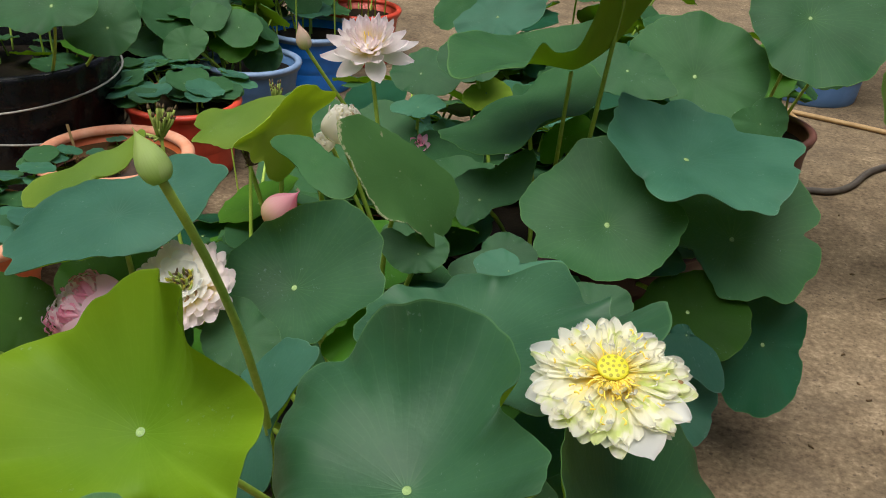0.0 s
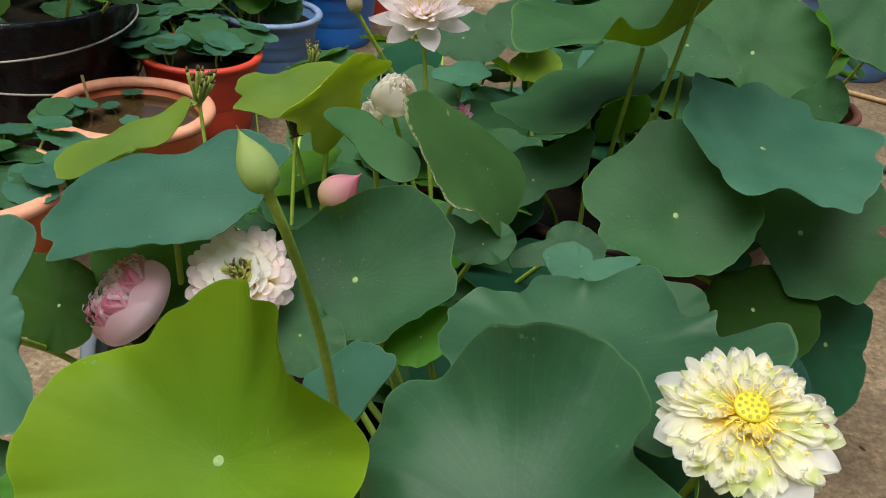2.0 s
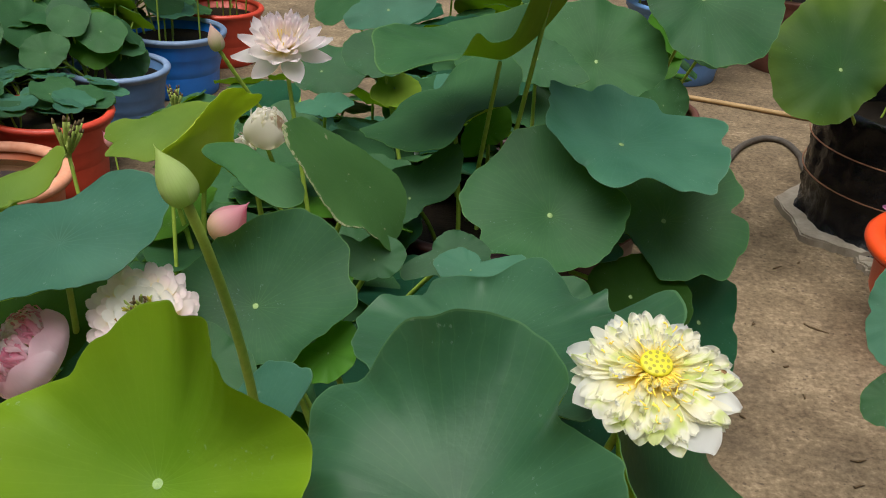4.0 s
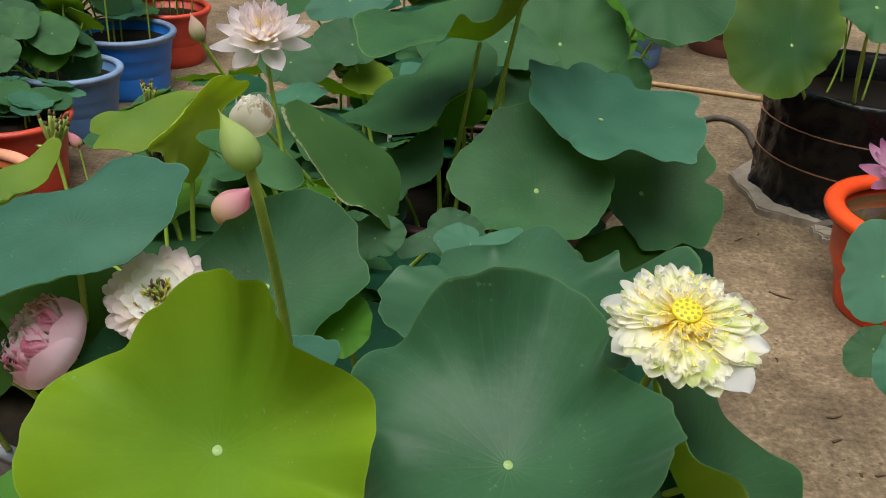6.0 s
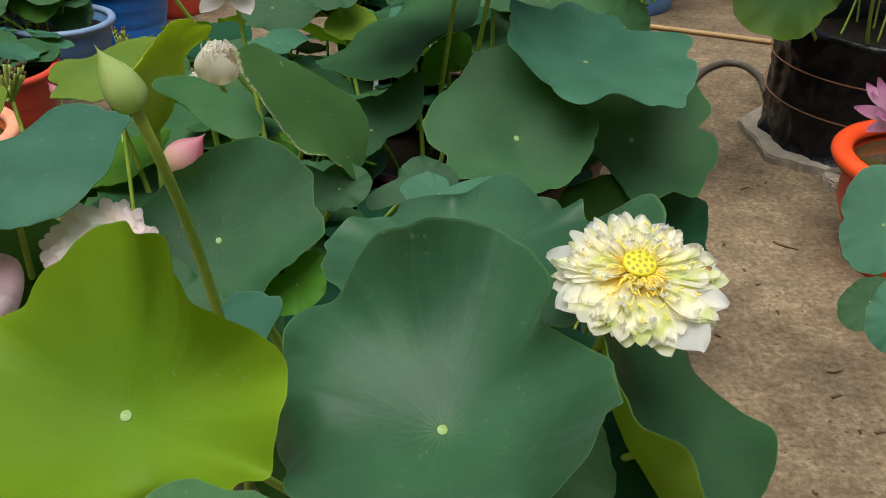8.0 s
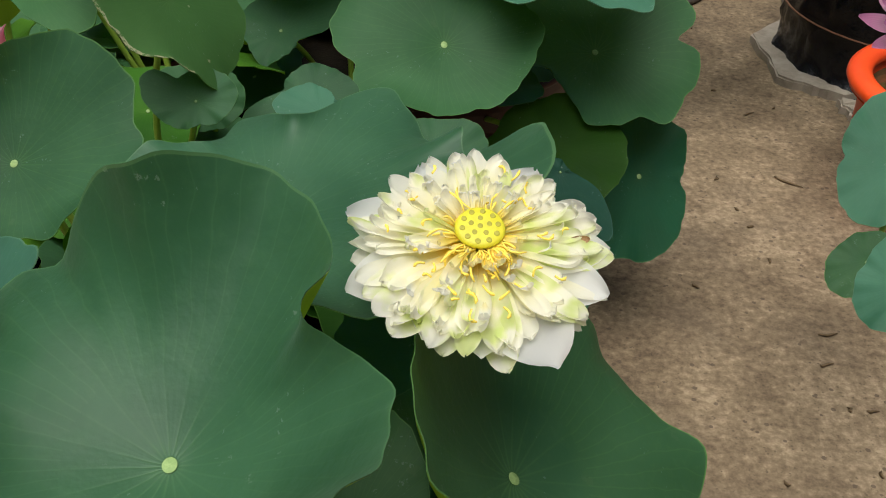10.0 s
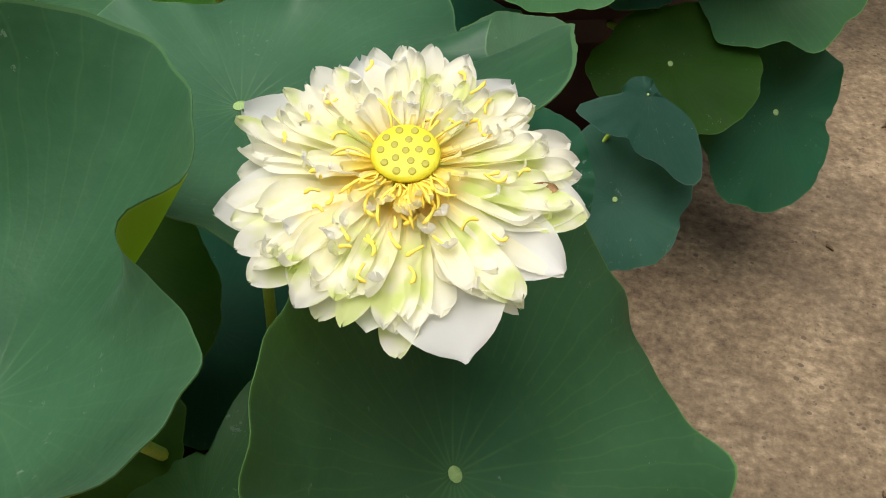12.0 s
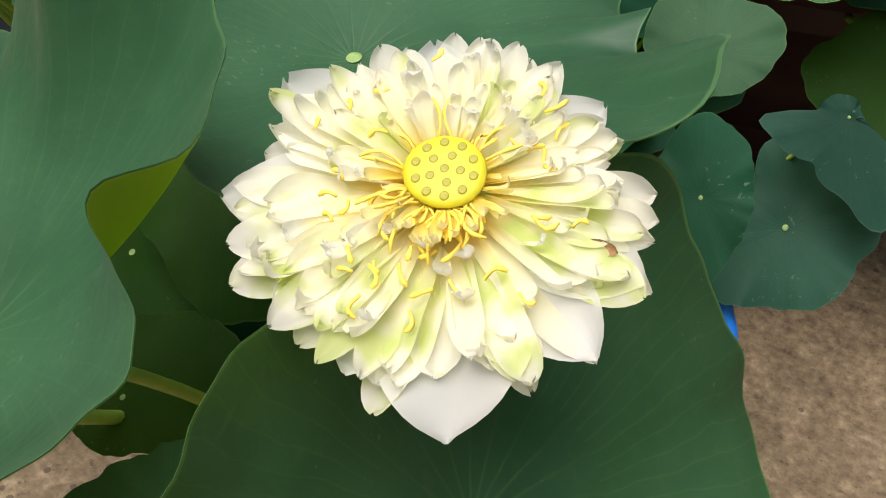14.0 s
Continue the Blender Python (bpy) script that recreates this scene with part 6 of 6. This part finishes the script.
FAR = []
# The dark leaf colours here carry the shade inside the front tub.
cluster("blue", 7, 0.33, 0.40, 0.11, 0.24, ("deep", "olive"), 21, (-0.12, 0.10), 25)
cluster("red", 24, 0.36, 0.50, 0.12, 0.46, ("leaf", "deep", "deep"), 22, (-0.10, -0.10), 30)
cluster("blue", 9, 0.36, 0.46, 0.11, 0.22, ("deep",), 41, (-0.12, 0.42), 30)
cluster("grey", 15, 0.28, 0.45, 0.10, 0.32, ("leaf", "lime"), 23, (0.12, 0.12), 30)
cluster("near_red", 52, 0.262, 0.31, 0.062, 0.25, ("teal", "teal", "leaf"), 24, (-0.10, 0.11), 20)
cluster("mid_a", 18, 0.33, 0.50, 0.11, 0.30, ("leaf", "leaf", "lime"), 44, (0, 0), 35)
cluster("mid_b", 34, 0.33, 0.50, 0.095, 0.42, ("leaf", "teal", "leaf"), 45, (0, 0), 35, pile=FAR)
cluster("mid_a", 10, 0.32, 0.44, 0.09, 0.20, ("leaf", "deep"), 46, (-0.20, -0.12), 30)
cluster("grey", 8, 0.26, 0.38, 0.09, 0.22, ("leaf", "deep"), 47, (-0.02, 0.32), 30)
cluster("orange", 3, 0.20, 0.24, 0.028, 0.14, ("teal",), 25, (0.02, 0.05), 8, 0.002)
cluster("orange", 6, 0.235, 0.28, 0.05, 0.08, ("teal", "leaf"), 55, (-0.18, -0.10), 20, 0.003)
cluster("orange_b", 30, 0.235, 0.30, 0.062, 0.24, ("teal", "teal", "leaf"), 26, (-0.02, 0.06), 18)
cluster("blue_a", 22, 0.30, 0.50, 0.080, 0.22, ("leaf", "leaf", "lime"), 27, (-0.10, 0.05), 45)
cluster("blue_b", 11, 0.32, 0.60, 0.085, 0.26, ("leaf", "teal"), 28, (-0.1, 0.0), 50, pile=FAR)
cluster("far_red", 10, 0.28, 0.42, 0.06, 0.24, ("teal", "leaf"), 29, (0.0, 0.1), 35, pile=FAR)
cluster("barrel_l", 24, 0.35, 0.41, 0.07, 0.30, ("leaf", "lime"), 30, (0, 0), 22)
cluster("barrel_l", 6, 0.62, 0.82, 0.14, 0.40, ("leaf",), 31, (-0.1, 0.2), 45)
cluster("brown_back", 30, 0.36, 0.66, 0.12, 0.50, ("leaf", "teal", "deep"), 32, (0.10, -0.1), 45, pile=FAR)
cluster("dark", 14, 0.36, 0.60, 0.11, 0.36, ("leaf", "deep"), 48, (-0.25, 0.25), 45, pile=FAR)
cluster("dark", 9, 0.36, 0.62, 0.10, 0.30, ("leaf", "lime"), 33, (0, 0.1), 45, pile=FAR)
cluster("blue_r", 9, 0.42, 0.85, 0.12, 0.34, ("leaf", "teal"), 34, (0.0, 0.1), 45, pile=FAR)
cluster("brown_r", 8, 0.40, 0.75, 0.10, 0.30, ("leaf", "lime"), 35, (0, 0), 45, pile=FAR)
cluster("barrel_r", 7, 0.62, 0.90, 0.14, 0.34, ("leaf",), 36, (0.1, 0.15), 45)
cluster("bright", 5, 0.34, 0.60, 0.10, 0.28, ("teal", "leaf"), 37, (0.18, -0.1), 40)

cluster("back_l", 34, 0.26, 0.60, 0.10, 0.38, ("leaf", "leaf", "deep"), 61, (0.05, 0.0), 50, pile=FAR)
cluster("back_m", 30, 0.26, 0.58, 0.10, 0.40, ("leaf", "deep"), 62, (0.10, 0.0), 50, pile=FAR)
cluster("dark", 20, 0.34, 0.60, 0.12, 0.42, ("leaf", "deep"), 63, (-0.48, -0.25), 40, pile=FAR)
cluster("brown_back", 22, 0.32, 0.56, 0.12, 0.40, ("leaf", "deep", "teal"), 64, (0.16, -0.48), 40, pile=FAR)
cluster("mid_b", 14, 0.30, 0.46, 0.09, 0.36, ("leaf", "deep"), 65, (-0.10, 0.30), 35, pile=FAR)
heap_up(FAR, "lotus_foliage", "crowded green lotus leaves of the back pots")


# ---- yard things ----
def ground_tube(name, pts, r, mat, label, category):
    root = thing(name, (0, 0, 0), label, category)
    fine = []
    for i in range(len(pts) - 1):
        p0, p1, p2, p3 = (Vector(pts[max(0, min(len(pts) - 1, i + d))]) for d in (-1, 0, 1, 2))
        for q in range(5):
            f = q / 5
            fine.append(0.5 * (2 * p1 + (p2 - p0) * f + (2 * p0 - 5 * p1 + 4 * p2 - p3) * f * f + (3 * p1 - p0 - 3 * p2 + p3) * f ** 3))
    fine.append(Vector(pts[-1]))
    tube("length", fine, r, mat, root, "", 10)
    return root


ground_tube("garden_hose", [(0.60, 3.45, 0.013), (0.80, 3.62, 0.013), (0.96, 3.71, 0.013), (1.05, 3.73, 0.013), (1.13, 3.81, 0.013), (1.21, 3.97, 0.013), (1.29, 4.07, 0.013), (1.36, 4.11, 0.013), (1.42, 4.07, 0.013), (1.44, 3.93, 0.013), (1.42, 3.78, 0.013), (1.46, 3.70, 0.013)], 0.0125, HOSE, "grey-brown rubber hose snaking over concrete", "hose")
ground_tube("bamboo_cane", [(0.85, 4.68, 0.012), (1.26, 4.54, 0.012), (1.60, 4.41, 0.012), (2.2, 4.18, 0.012)], 0.011, CANE, "long tan bamboo cane lying on concrete", "cane")
ground_tube("yellow_pipe", [(0.80, 4.72, 0.012), (0.93, 4.66, 0.012), (0.985, 4.56, 0.012), (0.99, 4.45, 0.012), (0.965, 4.33, 0.012), (0.90, 4.25, 0.012)], 0.009, CANE, "thin tan pipe bent on the concrete", "pipe")


def slab(points, height, label):
    cx = sum(p[0] for p in points) / len(points)
    cy = sum(p[1] for p in points) / len(points)
    root = thing("stone_slab", (cx, cy, 0), label, "slab")
    bm = bmesh.new()
    rng = random.Random(len(points))
    ring = []
    for i, (x, y) in enumerate(points):
        x2, y2 = points[(i + 1) % len(points)]
        for q in range(6):
            f = q / 6
            ring.append(bm.verts.new((x + (x2 - x) * f - cx + rng.uniform(-0.008, 0.008), y + (y2 - y) * f - cy + rng.uniform(-0.008, 0.008), 0.0)))
    face = bm.faces.new(ring)
    got = bmesh.ops.extrude_face_region(bm, geom=[face])
    for v in got["geom"]:
        if isinstance(v, bmesh.types.BMVert):
            v.co.z += height + rng.uniform(-0.003, 0.003)
    bmesh.ops.bevel(bm, geom=[e for e in bm.edges if all(v.co.z > height * 0.5 for v in e.verts)], offset=0.006, segments=2, affect="EDGES")
    bmesh.ops.recalc_face_normals(bm, faces=bm.faces)
    me = bpy.data.meshes.new("slab_top")
    bm.to_mesh(me)
    bm.free()
    me.materials.append(STONE)
    child("slab_body", me, root)


slab([(1.235, 3.46), (1.245, 3.16), (1.37, 3.07), (1.60, 3.02), (1.95, 3.05), (2.05, 3.40), (1.95, 3.72), (1.45, 3.74)], 0.028, "pale broken stone slab under a wrapped barrel")
slab([(1.375, 3.03), (1.385, 2.95), (1.45, 2.915), (1.55, 2.92), (1.62, 2.99)], 0.026, "small pale stone beside a slab")


def twig(x, y, turn, length, mat, seed):
    rng = random.Random(seed)
    root = thing("twig", (x, y, 0.003), "small dark dry twig on the concrete", "twig", "litter on the concrete")
    a = radians(turn)
    pts = [(length * (f - 0.5) * math.cos(a) + rng.uniform(-0.004, 0.004), length * (f - 0.5) * math.sin(a) + rng.uniform(-0.004, 0.004), 0.001) for f in (0, 0.3, 0.6, 1)]
    tube("stick", pts, [0.0015, 0.003, 0.0028, 0.001], mat, root, "", 6)


rng = random.Random(9)
for k, (x, y, w, ln) in enumerate(((1.14, 2.59, -35, 0.07), (1.08, 2.01, 10, 0.035), (1.05, 1.92, 20, 0.03), (0.97, 2.59, 60, 0.02), (1.12, 2.95, 30, 0.03), (1.02, 2.25, 80, 0.02), (1.10, 1.80, 0, 0.025), (1.2, 3.0, 50, 0.02))):
    twig(x, y, w, ln, DRY, k)
for k in range(16):
    twig(rng.uniform(0.8, 1.25), rng.uniform(1.3, 4.2), rng.uniform(0, 180), rng.uniform(0.008, 0.018), DRY, 40 + k)


def marker(x, y, z, length, lean, mat, label, name, width=0.012):
    root = thing(name, (x, y, z), label, "plant marker")
    bm = bmesh.new()
    bmesh.ops.create_cube(bm, size=1)
    for v in bm.verts:
        v.co = Vector((v.co.x * width, v.co.y * 0.002, (v.co.z + 0.5) * length))
    bmesh.ops.bevel(bm, geom=bm.edges[:], offset=0.0006, segments=1, affect="EDGES")
    me = bpy.data.meshes.new("marker_strip")
    bm.to_mesh(me)
    bm.free()
    me.materials.append(mat)
    ob = child("strip", me, root)
    ob.rotation_euler = [radians(v) for v in lean]
    return ob


marker(-1.32, 2.68, 0.17, 0.15, (5, -8, 0), CANE, "weathered wooden stick standing in a water tub", "wooden_stick", 0.010)
marker(0.009, 2.594, 0.33, 0.13, (-8, 6, 20), WHITE, "pale plastic tag standing in a dark red tub", "plant_tag", 0.012)
strip = marker(-1.37, 3.32, 0.20, 0.11, (-10, -18, 10), WHITE, "white plastic plant tag with faint writing", "plant_tag", 0.014)
for k in range(3):
    bm = bmesh.new()
    bmesh.ops.create_cube(bm, size=1)
    for v in bm.verts:
        v.co = Vector((v.co.x * 0.006, v.co.y * 0.0006 - 0.0012, v.co.z * 0.012 + 0.04 + k * 0.02))
    me = bpy.data.meshes.new("writing")
    bm.to_mesh(me)
    bm.free()
    me.materials.append(HOSE)
    child("writing_bar", me, strip)
